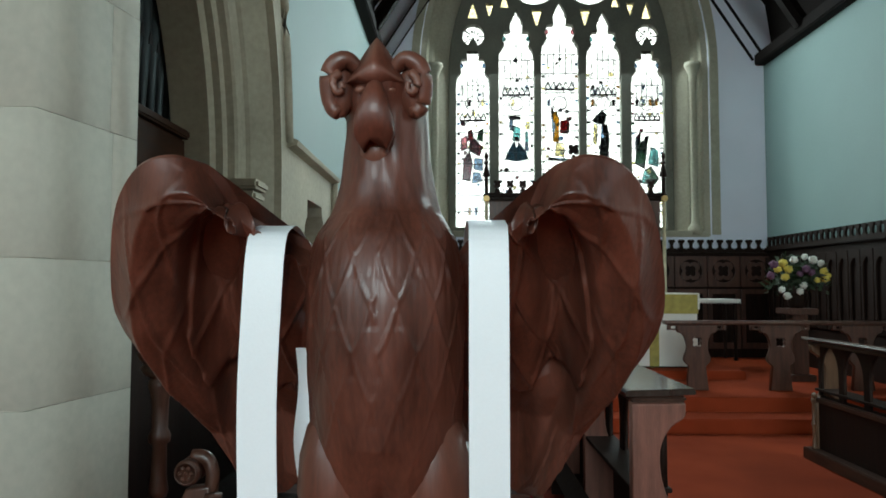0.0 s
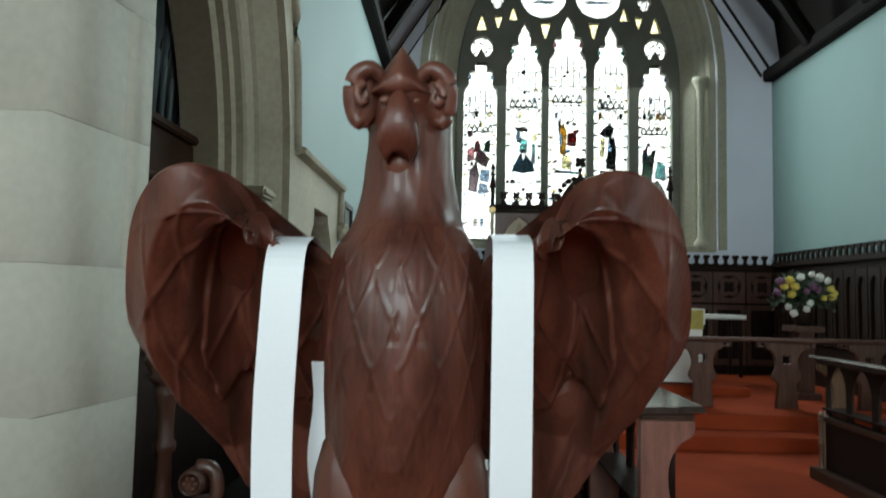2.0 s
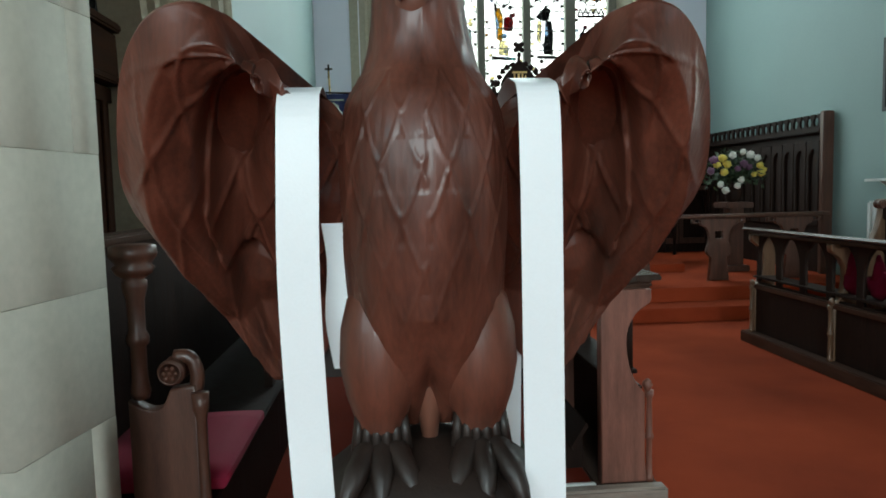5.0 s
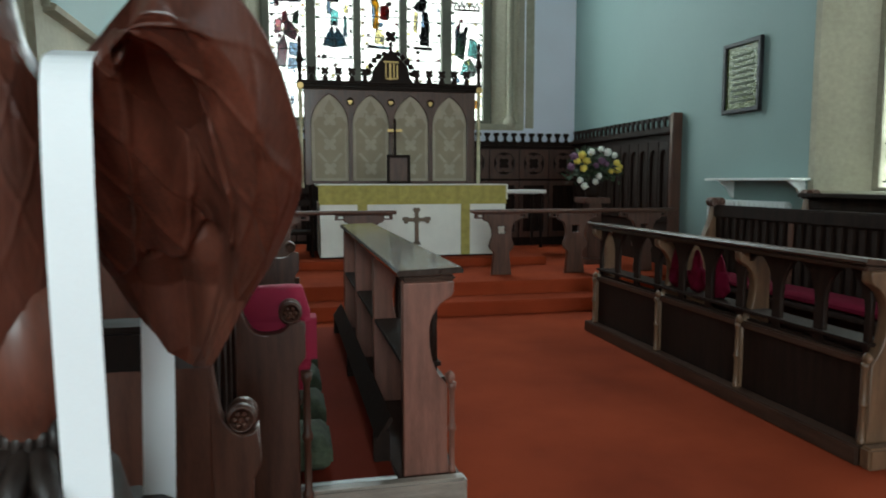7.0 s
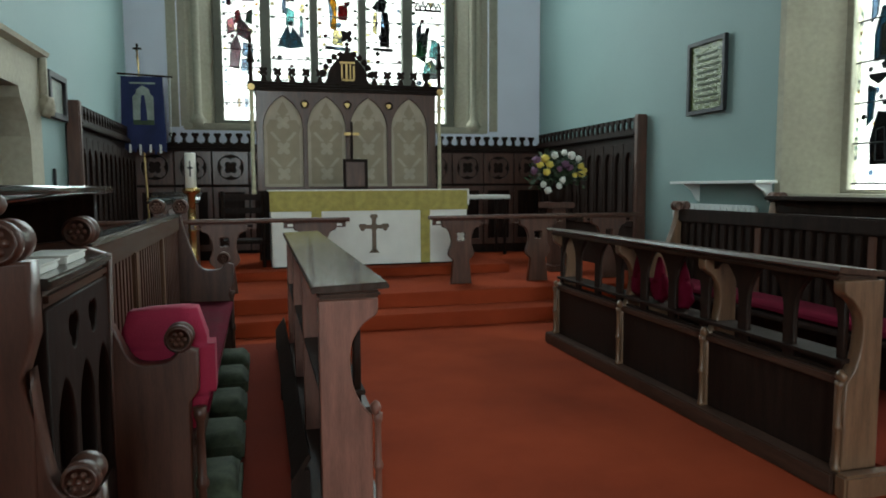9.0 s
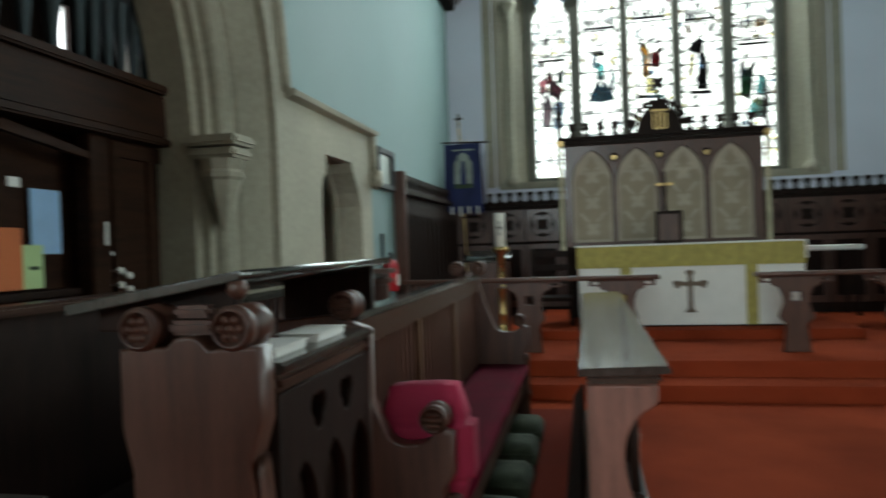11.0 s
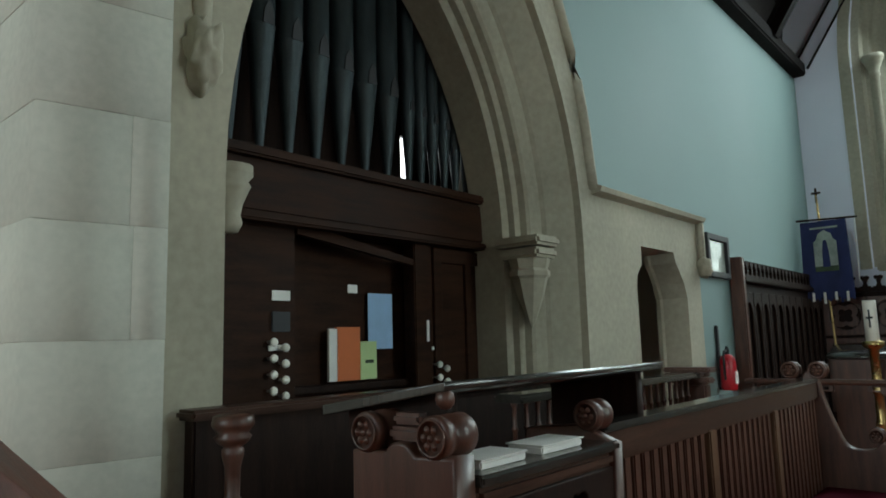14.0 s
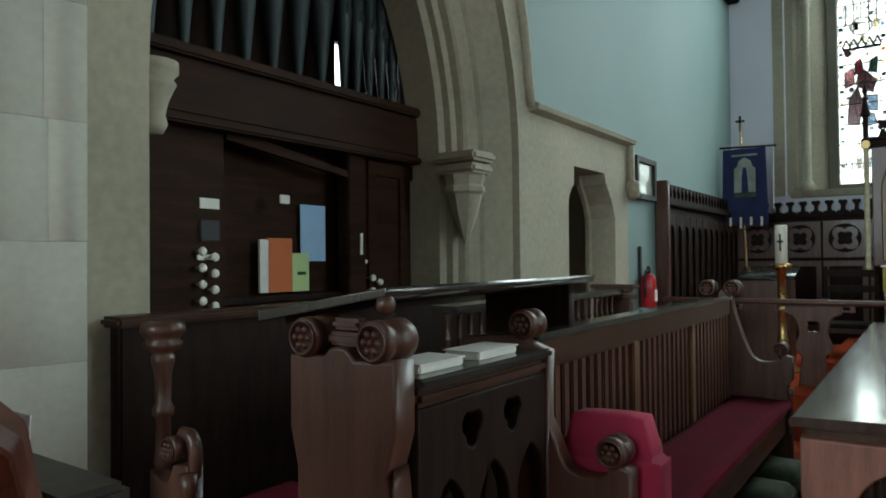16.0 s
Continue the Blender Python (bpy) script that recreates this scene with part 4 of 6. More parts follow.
def ribbon(pts, w):
    P = spline(pts, 40)
    rows = [[(p.x - w / 2, p.y, p.z) for p in P], [(p.x + w / 2, p.y, p.z) for p in P]]
    back = [[(a[0], a[1] + 0.0018, a[2]) for a in r] for r in rows]
    bm = merge(bridge(rows), bridge(back), bridge([rows[0], back[0]]), bridge([rows[1], back[1]]))
    bmesh.ops.remove_doubles(bm, verts=bm.verts, dist=0.0001)
    return bm


rb = thing("bookmark_ribbon", "long white satin ribbon hanging over the eagle's shoulder", "ribbon", group="lectern ribbons")
part("band", ribbon([(EX - 0.158, 1.18, 1.560), (EX - 0.158, 1.06, 1.603), (EX - 0.158, 1.0, 1.598), (EX - 0.158, 0.968, 1.575), (EX - 0.160, 0.957, 1.50), (EX - 0.164, 0.955, 1.35), (EX - 0.160, 0.962, 1.15), (EX - 0.152, 0.968, 0.96), (EX - 0.150, 0.97, 0.90)], 0.053), RIBBON, rb)
part("motif", merge(plate([foil(EX - 0.152, 0.985, 0.022, 4)], 0.003, XZ, (0, 0.964, 0))), GOLD, rb, "small gold embroidered cross")
rb2 = thing("bookmark_ribbon", "long white satin ribbon hanging over the eagle's shoulder", "ribbon", group="lectern ribbons")
part("band", ribbon([(EX + 0.140, 1.18, 1.57), (EX + 0.143, 1.06, 1.612), (EX + 0.146, 1.0, 1.606), (EX + 0.146, 0.968, 1.583), (EX + 0.146, 0.957, 1.50), (EX + 0.146, 0.955, 1.35), (EX + 0.147, 0.96, 1.15), (EX + 0.15, 0.965, 0.90)], 0.054), RIBBON, rb2)
rb3 = thing("ribbon_end", "loose white ribbon end hanging below the wing", "ribbon", group="lectern ribbons")
part("band", ribbon([(EX + 0.165, 1.355, 1.305), (EX + 0.165, 1.353, 1.29), (EX + 0.162, 1.35, 1.10), (EX + 0.155, 1.35, 0.85)], 0.054), RIBBON, rb3)
rb4 = thing("ribbon_end", "short white ribbon end with gold lettering bars", "ribbon", group="lectern ribbons")
part("band", ribbon([(EX - 0.125, 1.12, 1.42), (EX - 0.118, 1.11, 1.36), (EX - 0.122, 1.10, 1.28), (EX - 0.112, 1.10, 1.205)], 0.05), RIBBON, rb4)
part("motif", box((EX - 0.125, EX - 0.103, 1.094, 1.097, 1.262, 1.266), (EX - 0.125, EX - 0.120, 1.094, 1.097, 1.235, 1.262), (EX - 0.108, EX - 0.103, 1.094, 1.097, 1.235, 1.262), bevel=0.001), GOLD, rb4, "faint gold bars")


# ---------------------------------------------------------------- stalls
def rosette(r=0.05, depth=0.10):
    """A scroll boss with its axis along y, its carved face at y = 0."""
    m = Euler((radians(-90), 0, 0)).to_matrix().to_4x4()
    bm = lathe([(r * 0.9, 0.0), (r, 0.006), (r, 0.025), (r * 0.86, 0.03), (r * 0.86, 0.05), (r, 0.056), (r, depth - 0.01), (r * 0.9, depth)], 20, m)
    lathe([(r * 0.88, -0.006), (r * 0.78, -0.008), (r * 0.72, 0.0), (r * 0.7, 0.004)], 20, m, bm)
    for i in range(6):
        q = 2 * math.pi * i / 6
        b = lathe([(r * 0.05, -0.012), (r * 0.2, -0.006), (r * 0.22, 0.004)], 8, m)
        bmesh.ops.translate(b, verts=b.verts, vec=(r * 0.42 * math.cos(q), 0, r * 0.42 * math.sin(q)))
        me = bpy.data.meshes.new("t")
        b.to_mesh(me)
        b.free()
        bm.from_mesh(me)
    lathe([(r * 0.06, -0.014), (r * 0.18, -0.008), (r * 0.2, 0.002)], 8, m, bm)
    return bm


def poly_spline(pts, n=40):
    return [(p.x, p.y) for p in spline([(a, b, 0) for a, b in pts], n)]


def turned(h, r):
    return lathe([(r * 1.2, 0), (r * 1.2, h * 0.04), (r * 0.8, h * 0.07), (r * 0.75, h * 0.45), (r * 1.15, h * 0.47), (r * 1.2, h * 0.5), (r * 0.8, h * 0.54), (r * 0.72, h * 0.9), (r * 1.1, h * 0.94), (r * 1.2, h)], 14)


# front desk of the north stalls
desk = thing("choir_desk", "long dark oak choir desk with a polished sloping top", "choir desk", group="choir desks")


def desk_parts(desk, x0, x1, y0, y1, out, endmat, posts, topmat):
    """out: +1 when the aisle lies towards +x."""
    ax, bx = (x1, x0) if out > 0 else (x0, x1)
    lo, hi = (x0, x1)
    prof = [(lo - 0.01, 1.03), (hi + 0.012, 1.04), (hi + 0.015, 1.052), (hi + 0.004, 1.068), (lo - 0.004, 1.058), (lo - 0.014, 1.046)]
    if out < 0:
        prof = [(lo + hi - u, v - (0.02 if u < lo + 0.05 else 0)) for u, v in prof][::-1]
    part("top", plate([prof], y1 - y0 + 0.04, XZ, (0, (y0 + y1) / 2, 0)), topmat, desk, "polished dark top with worn edge")
    part("top_moulding", box((lo + 0.015, hi - 0.015, y0 + 0.01, y1 - 0.01, 1.0, 1.03), bevel=0.01), WOOD_H, desk)
    w = hi - lo

    def end(y, th):
        f = lambda k: ax - out * k
        pts = poly_spline([(f(0.03), 1.0), (f(0.035), 0.94), (f(0.09), 0.90), (f(0.135), 0.83), (f(0.145), 0.74), (f(0.13), 0.64), (f(0.10), 0.57), (f(0.07), 0.53)], 26) + [(f(0.06), 0.52), (f(0.06), 0.2), (f(0.05), 0.1), (f(w - 0.015), 0.1), (f(w - 0.015), 1.0)]
        return plate([pts], th, XZ, (0, y, 0), 0.006)
    for i, y in enumerate(posts):
        part("end_panel" if i in (0, len(posts) - 1) else "upright", end(y, 0.07), endmat, desk, "shaped oak end" if i == 0 else "")
        t = turned(0.43, 0.017)
        part("turned_shaft", t, endmat, desk, smooth=True, at=pose(ax - out * 0.036, y - 0.02, 0.1))
        part("carved_cusp", blob(ax - out * 0.045, y - 0.02, 0.555, 0.022, 0.03, 0.03, i, 0.4, 2), endmat, desk, smooth=True)
    # front: lower boarding and an open arcade under the top
    part("front_boarding", box((ax - out * 0.085 - 0.012, ax - out * 0.085 + 0.012, y0 + 0.03, y1 - 0.03, 0.1, 0.52), bevel=0.003), WOOD_D, desk)
    part("rail", box((ax - out * 0.085 - 0.03, ax - out * 0.085 + 0.03, y0 + 0.03, y1 - 0.03, 0.50, 0.545), bevel=0.008), WOOD_H, desk)
    n = 3 * (len(posts) - 1)
    span = (y1 - y0 - 0.1) / n
    for i in range(n):
        a = y0 + 0.05 + i * span
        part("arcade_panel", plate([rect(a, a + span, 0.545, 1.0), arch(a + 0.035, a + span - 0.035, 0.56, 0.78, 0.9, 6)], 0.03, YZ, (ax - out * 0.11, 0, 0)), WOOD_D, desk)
    part("book_shelf", box((bx + (0.02 if out > 0 else -0.2), bx + (0.2 if out > 0 else -0.02), y0 + 0.03, y1 - 0.03, 0.60, 0.62), bevel=0.003), WOOD_D, desk)
    part("plinth", box((lo - 0.02, hi + 0.0, y0 - 0.03, y1 + 0.02, 0.0, 0.1), bevel=0.008), WOOD_H, desk)


# these ends take the oak with nave light in its base colour
desk_parts(desk, 0.92, 1.20, 3.12, 6.48, 1, WOOD_R, (3.14, 4.25, 5.35, 6.46), WOOD_TOP)
desk2 = thing("choir_desk", "long dark oak choir desk with worn golden uprights", "choir desk", group="choir desks")
desk_parts(desk2, 3.27, 3.54, 2.98, 6.25, -1, WOOD_L, (3.0, 4.03, 5.05, 6.2), WOOD_H)

# platforms of the stalls with their metal nosing
structure("stall_platform_north", box((-1.18, 0.90, 3.08, 6.5, 0.0, 0.10), bevel=0.006), CARPET_D, "red-carpeted platform under the north stalls", "platform")
structure("stall_platform_south", box((3.56, SX - 0.01, 2.95, 6.5, 0.0, 0.10), bevel=0.006), CARPET_D, "red-carpeted platform under the south stalls", "platform")
structure("platform_edge_north", box((0.25, 1.21, 3.0, 3.075, 0.0, 0.115), bevel=0.012), SILL, "worn oak sill along the platform edge", "sill")
structure("platform_edge_south", box((3.26, 4.6, 2.87, 2.945, 0.0, 0.115), bevel=0.012), WOOD_L, "worn oak sill along the platform edge", "sill")
structure("metal_nosing_north", box((0.3, 0.90, 3.075, 3.10, 0.102, 0.118), bevel=0.004), GREYW, "bright metal nosing strip", "nosing")
structure("metal_nosing_south", box((3.6, 4.6, 2.945, 2.97, 0.102, 0.118), bevel=0.004), GREYW, "bright metal nosing strip", "nosing")
hassock_rail = thing("kneeling_board", "long dark sloping kneeling board behind the desk", "kneeler")
kb = plate([[(0.82, 0.25), (0.89, 0.36), (0.90, 0.34), (0.83, 0.23)]], 3.1, XZ, (0, 4.75, 0))
part("board", kb, WOOD_D, hassock_rail)
for y in (3.3, 4.8, 6.2):
    part("bracket", box((0.82, 0.90, y, y + 0.04, 0.1, 0.25), bevel=0.004), WOOD_D, hassock_rail)


# clergy stall with its reading desk (north side)
def pew_end(y, th, xb, xf, scroll_z, top_z, floor=0.0, scroll_r=0.045):
    """A bench end: high at the back, sweeping down to a scrolled arm in front."""
    d = xf - xb
    pts = [(xb - 0.04, floor), (xb - 0.05, top_z - 0.02), (xb - 0.03, top_z), (xb + 0.03, top_z)]
    pts += poly_spline([(xb + 0.035, top_z - 0.03), (xb + 0.06, top_z - 0.16), (xb + 0.12, scroll_z + 0.02), (xb + 0.2 * d + 0.1, scroll_z - 0.085), (xf - 0.10, scroll_z - 0.09), (xf - 0.055, scroll_z - 0.04)], 22)
    pts += [(xf - 0.03, scroll_z - 0.05), (xf, scroll_z - 0.06), (xf, scroll_z - 0.2), (xf - 0.03, scroll_z - 0.24), (xf - 0.03, floor)]
    return plate([pts], th, XZ, (0, y, 0), 0.008)


bench = thing("choir_bench", "long oak choir bench with slatted back and scrolled ends", "bench", group="choir benches")
XB, XF = 0.12, 0.50
part("end_panel", pew_end(2.97, 0.07, XB, XF, 0.93, 1.24, 0.1), WOOD, bench, "scroll-armed oak bench end")
part("scroll", rosette(0.048, 0.10), WOOD, bench, "carved rosette scroll", True, pose(XF - 0.06, 2.92, 0.92))
part("end_panel", pew_end(5.83, 0.07, XB, XF + 0.02, 0.93, 1.30, 0.1), WOOD, bench, "scroll-armed oak bench end")
part("scroll", rosette(0.045, 0.10), WOOD, bench, "carved rosette scroll", True, pose(XF - 0.05, 5.78, 0.92))
for dx in (-0.12, 0.04):
    part("scroll", rosette(0.055, 0.10), WOOD, bench, "carved rosette scroll", True, pose(XB + dx, 5.78, 1.31))
part("turned_shaft", turned(0.55, 0.02), WOOD, bench, smooth=True, at=pose(XF + 0.0, 2.945, 0.12))
part("turned_shaft", turned(0.55, 0.02), WOOD, bench, smooth=True, at=pose(XF + 0.0, 5.80, 0.12))
part("back_rail", box((XB - 0.045, XB + 0.03, 3.0, 5.80, 1.13, 1.25), bevel=0.012), WOOD_H, bench)
part("cap_moulding", box((XB - 0.06, XB + 0.045, 3.0, 5.80, 1.235, 1.262), bevel=0.01), WOOD_TOP, bench)
n = 36
for i in range(n):
    y = 3.02 + i * (2.78 / n)
    if i % 12 == 0:
        part("stile", box((XB - 0.03, XB + 0.03, y, y + 0.07, 0.55, 1.14), bevel=0.006), WOOD_L, bench)
    else:
        part("slat", box((XB - 0.012, XB + 0.014, y, y + 0.052, 0.55, 1.14), bevel=0.006), WOOD, bench)
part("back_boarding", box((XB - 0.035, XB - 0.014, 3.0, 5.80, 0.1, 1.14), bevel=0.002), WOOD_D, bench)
part("seat", box((XB - 0.02, XF - 0.02, 3.0, 5.80, 0.50, 0.54), bevel=0.008), WOOD_H, bench)
part("front_rail", box((XF - 0.06, XF - 0.03, 3.0, 5.80, 0.38, 0.50), bevel=0.006), WOOD_H, bench)
sc = thing("seat_cushion", "long dark crimson bench cushion", "cushion")
part("pad", cushion(XB + 0.03, XF + 0.01, 3.2, 5.78, 0.54, 0.62), CRIMSON, sc, smooth=True)
pc = thing("loose_cushion", "bright crimson cushion propped over the bench end", "cushion")
part("pad", cushion(XB + 0.08, XF + 0.05, 3.03, 3.19, 0.55, 1.01, 0.03), PINK, pc, smooth=True)
for i, y in enumerate((3.2, 3.75, 4.3, 4.85, 5.35)):
    kn = thing("kneeler", "grey-green embroidered kneeler under the bench front", "kneeler", group="kneelers")
    part("pad", cushion(0.36, 0.62, y, y + 0.36, 0.10, 0.27, 0.04), KNEEL, kn, smooth=True)

stall = thing("clergy_stall", "dark oak clergy stall with scrolled end and reading board", "stall")
pts = [(-0.12, 0.0), (-0.12, 0.98), (-0.145, 1.08), (-0.145, 1.27), (-0.02, 1.275)] + poly_spline([(-0.02, 1.275), (0.0, 1.295), (0.03, 1.30), (0.06, 1.295), (0.085, 1.27)], 10) + [(0.215, 1.275), (0.215, 1.10), (0.185, 1.0), (0.205, 0.9), (0.205, 0.0)]
part("end_panel", plate([pts], 0.08, XZ, (0, 2.21, 0), 0.008), WOOD, stall, "tall shaped oak end panel")
for x in (-0.088, 0.150):
    part("scroll", rosette(0.054, 0.12), WOOD, stall, "carved rosette scroll", True, pose(x, 2.165, 1.318))
part("knob", blob(0.13, 2.24, 1.405, 0.026, 0.026, 0.028, 1, 0, 2), WOOD, stall, smooth=True)
part("collar", box((-0.03, 0.09, 2.19, 2.25, 1.30, 1.335), (-0.02, 0.08, 2.195, 2.245, 1.34, 1.37), bevel=0.01), WOOD, stall)
part("reading_board", plate([[(-0.33, 1.345), (0.145, 1.425), (0.15, 1.45), (-0.335, 1.375)]], 1.30, XZ, (0, 2.87, 0), 0.004), WOOD_TOP, stall, "sloping dark reading board")
part("board_bracket", plate([[(-0.28, 1.30), (0.1, 1.30), (0.1, 1.42), (-0.28, 1.355)]], 0.05, XZ, (0, 2.3, 0), 0.004), WOOD_D, stall)
part("board_bracket", plate([[(-0.28, 1.20), (0.1, 1.20), (0.1, 1.42), (-0.28, 1.355)]], 0.05, XZ, (0, 3.4, 0), 0.004), WOOD_D, stall)
part("ledge", box((0.02, 0.235, 2.25, 2.96, 1.195, 1.225), bevel=0.008), WOOD_TOP, stall, "narrow book ledge")
part("ledge_moulding", box((0.05, 0.225, 2.25, 2.96, 1.15, 1.195), bevel=0.014), WOOD_H, stall)
trac = [rect(2.25, 2.95, 0.1, 1.15)]
for a in (2.30, 2.52, 2.74):
    trac.append(arch(a, a + 0.17, 0.5, 0.80, 1.0, 8))
for a in (2.47, 2.69):
    trac.append(foil(a + 0.025, 1.06, 0.055, 3))
part("tracery_front", plate(trac, 0.045, YZ, (0.20, 0, 0), 0.006), WOOD_D, stall, "dark pierced gothic front")
part("back_board", box((0.10, 0.12, 2.25, 2.95, 0.1, 1.15), bevel=0.002), WOOD_D, stall)
part("end_panel", plate([[(-0.10, 0.1), (-0.10, 1.25), (0.10, 1.27), (0.235, 1.22), (0.215, 0.1)]], 0.05, XZ, (0, 2.95, 0), 0.006), WOOD, stall)
part("scroll", rosette(0.05, 0.10), WOOD, stall, "carved rosette scroll", True, pose(0.145, 2.91, 1.30))
part("arm_scroll", rosette(0.045, 0.10), WOOD, stall, "carved rosette scroll", True, pose(0.29, 2.19, 0.74))
part("arm", plate([poly_spline([(0.20, 1.02), (0.215, 0.86), (0.235, 0.75), (0.28, 0.70), (0.32, 0.70)], 16) + [(0.34, 0.72), (0.345, 0.60), (0.32, 0.55), (0.32, 0.0), (0.20, 0.0)]], 0.07, XZ, (0, 2.21, 0), 0.006), WOOD, stall)
for i, (y0, y1, m) in enumerate(((2.30, 2.50, PAPER_W), (2.58, 2.80, PAPER_W))):
    hb = thing("hymn_book", "pale paper hymn book lying on the ledge", "book", group="hymn books")
    part("page_block", box((0.07, 0.19, y0, y1, 1.226, 1.248), bevel=0.004), m, hb)
    part("cover", box((0.065, 0.195, y0 - 0.004, y1 + 0.004, 1.248, 1.252), bevel=0.001), m, hb)

# back row on the north side: boarded seat with turned post, in shadow
back = thing("back_stall", "dark oak back stall with turned posts and scrolled arm", "stall")
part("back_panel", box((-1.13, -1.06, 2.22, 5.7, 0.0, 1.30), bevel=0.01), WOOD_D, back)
part("cap_rail", box((-1.16, -1.03, 2.2, 5.75, 1.29, 1.33), bevel=0.012), WOOD_H, back)
part("end_panel", plate([[(-0.80, 0.0), (-0.80, 0.86)] + poly_spline([(-0.80, 0.86), (-0.74, 0.83), (-0.70, 0.84), (-0.675, 0.89)], 10) + [(-0.60, 0.90), (-0.60, 0.0)]], 0.06, XZ, (0, 2.20, 0), 0.006), WOOD, back, "shaped oak stall end")
part("turned_post", lathe([(0.024, 0.86), (0.03, 0.88), (0.024, 0.92), (0.022, 1.02), (0.032, 1.03), (0.034, 1.05), (0.024, 1.07), (0.026, 1.16), (0.036, 1.20), (0.036, 1.22), (0.028, 1.225), (0.05, 1.24), (0.062, 1.26), (0.05, 1.27), (0.066, 1.29), (0.07, 1.30), (0.066, 1.325), (0.05, 1.33)], 18, Matrix.Translation((-0.77, 2.20, 0))), WOOD, back, smooth=True)
part("scroll", rosette(0.04, 0.09), WOOD, back, "carved rosette scroll", True, pose(-0.665, 2.15, 0.945))
part("scroll_tail", tube(spline([(-0.665, 2.2, 0.985), (-0.62, 2.2, 0.98), (-0.60, 2.2, 0.93), (-0.61, 2.2, 0.86)], 12), [0.022] * 12, 8), WOOD, back, smooth=True)
part("turned_shaft", turned(0.8, 0.022), WOOD, back, smooth=True, at=pose(-0.585, 2.165, 0.08))
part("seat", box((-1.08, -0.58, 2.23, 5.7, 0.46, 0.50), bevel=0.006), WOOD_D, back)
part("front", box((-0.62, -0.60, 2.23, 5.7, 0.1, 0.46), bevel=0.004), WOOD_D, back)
rc = thing("seat_cushion", "bright red cushion on the shadowed back stall", "cushion")
part("pad", cushion(-1.06, -0.56, 2.3, 3.0, 0.50, 0.58), PINK, rc, smooth=True)
frontrow = thing("stall_front", "dark oak panelled stall front with turned spindles", "stall front")
part("cap_rail", box((-0.72, -0.55, 3.55, 5.74, 1.26, 1.30), bevel=0.012), WOOD_TOP, frontrow)
part("lower_panel", box((-0.66, -0.62, 3.55, 5.74, 0.5, 1.02), bevel=0.004), WOOD_D, frontrow)
for i in range(22):
    part("spindle", turned(0.24, 0.014), WOOD, frontrow, smooth=True, at=pose(-0.63, 3.6 + i * 0.098, 1.02))
part("end_panel", box((-0.76, -0.52, 5.70, 5.80, 0.3, 1.22), (-0.79, -0.49, 5.68, 5.82, 1.22, 1.26), (-0.77, -0.51, 5.69, 5.81, 1.265, 1.29), (-0.81, -0.47, 5.67, 5.83, 1.295, 1.33), bevel=0.012), WOOD, frontrow, "carved square end with moulded top")

# south stalls behind the desk: benches and red kneelers on hooks
sb = thing("choir_bench", "long dark oak choir bench with panelled back", "bench", group="choir benches")


def south_bench(parent, xb, zt, y0, y1):
    part("back_rail", box((xb - 0.03, xb + 0.05, y0, y1, zt - 0.12, zt), bevel=0.012), WOOD_D, parent)
    part("back_boarding", box((xb + 0.0, xb + 0.03, y0, y1, 0.1, zt - 0.1), bevel=0.003), WOOD_D, parent)
    for i in range(30):
        y = y0 + 0.05 + i * (y1 - y0 - 0.1) / 30
        part("slat", box((xb - 0.016, xb, y, y + 0.06, 0.55, zt - 0.12), bevel=0.005), WOOD_D if i % 10 else WOOD, parent)
    part("seat", box((xb - 0.40, xb, y0, y1, 0.48, 0.52), bevel=0.008), WOOD_D, parent)
    for y in (y0, y1):
        e = pew_end(0, 0.07, 0.0, 0.42, 0.90, zt + 0.02, 0.1)
        bmesh.ops.transform(e, matrix=Matrix.Translation((xb, y, 0)) @ Matrix.Diagonal((-1, 1, 1, 1)), verts=e.verts)
        part("end_panel", e, WOOD_L if y == y1 else WOOD, parent, "scroll-armed oak bench end")
        for dx in (-0.03, 0.05):
            part("scroll", rosette(0.045, 0.09), WOOD, parent, "", True, pose(xb + dx, y - 0.045, zt + 0.03))


south_bench(sb, 4.62, 1.22, 2.9, 6.25)
sb2 = thing("choir_bench", "dark oak back bench below the south window", "bench", group="choir benches")
south_bench(sb2, 5.42, 1.30, 2.9, 5.9)
part("cap_rail", box((5.28, 5.46, 2.9, 5.9, 1.30, 1.34), bevel=0.01), WOOD_D, sb2)
sc2 = thing("seat_cushion", "dark crimson bench cushion on the south stalls", "cushion")
part("pad", cushion(4.24, 4.58, 3.0, 6.15, 0.52, 0.60), CRIMSON, sc2, smooth=True)
for y in (4.98, 4.70, 4.42):
    k = thing("shelf_kneeler", "crimson kneeler standing on the shelf inside the desk", "kneeler", group="shelf kneelers")
    part("pad", blob(3.445, y, 0.72, 0.045, 0.10, 0.105, y, 0.35, 3), CRIMSON, k, smooth=True)
    part("peak", tube([(3.445, y, 0.76), (3.445, y, 0.86), (3.445, y + 0.01, 0.94)], [0.05, 0.035, 0.012], 10), CRIMSON, k, smooth=True)

# ---------------------------------------------------------------- organ
OX = -1.87
organ = thing("organ", "dark oak pipe organ with console filling the arch", "organ")
part("impost", box((OX - 0.1, OX + 0.10, 2.45, 5.3, 2.26, 2.55), bevel=0.012), WOOD_O, organ, "heavy dark oak impost beam")
part("impost_cornice", box((OX - 0.1, OX + 0.14, 2.45, 5.3, 2.55, 2.61), bevel=0.012), WOOD_O, organ)
part("impost_moulding", box((OX - 0.1, OX + 0.13, 2.45, 5.3, 2.21, 2.26), bevel=0.012), WOOD_O, organ)
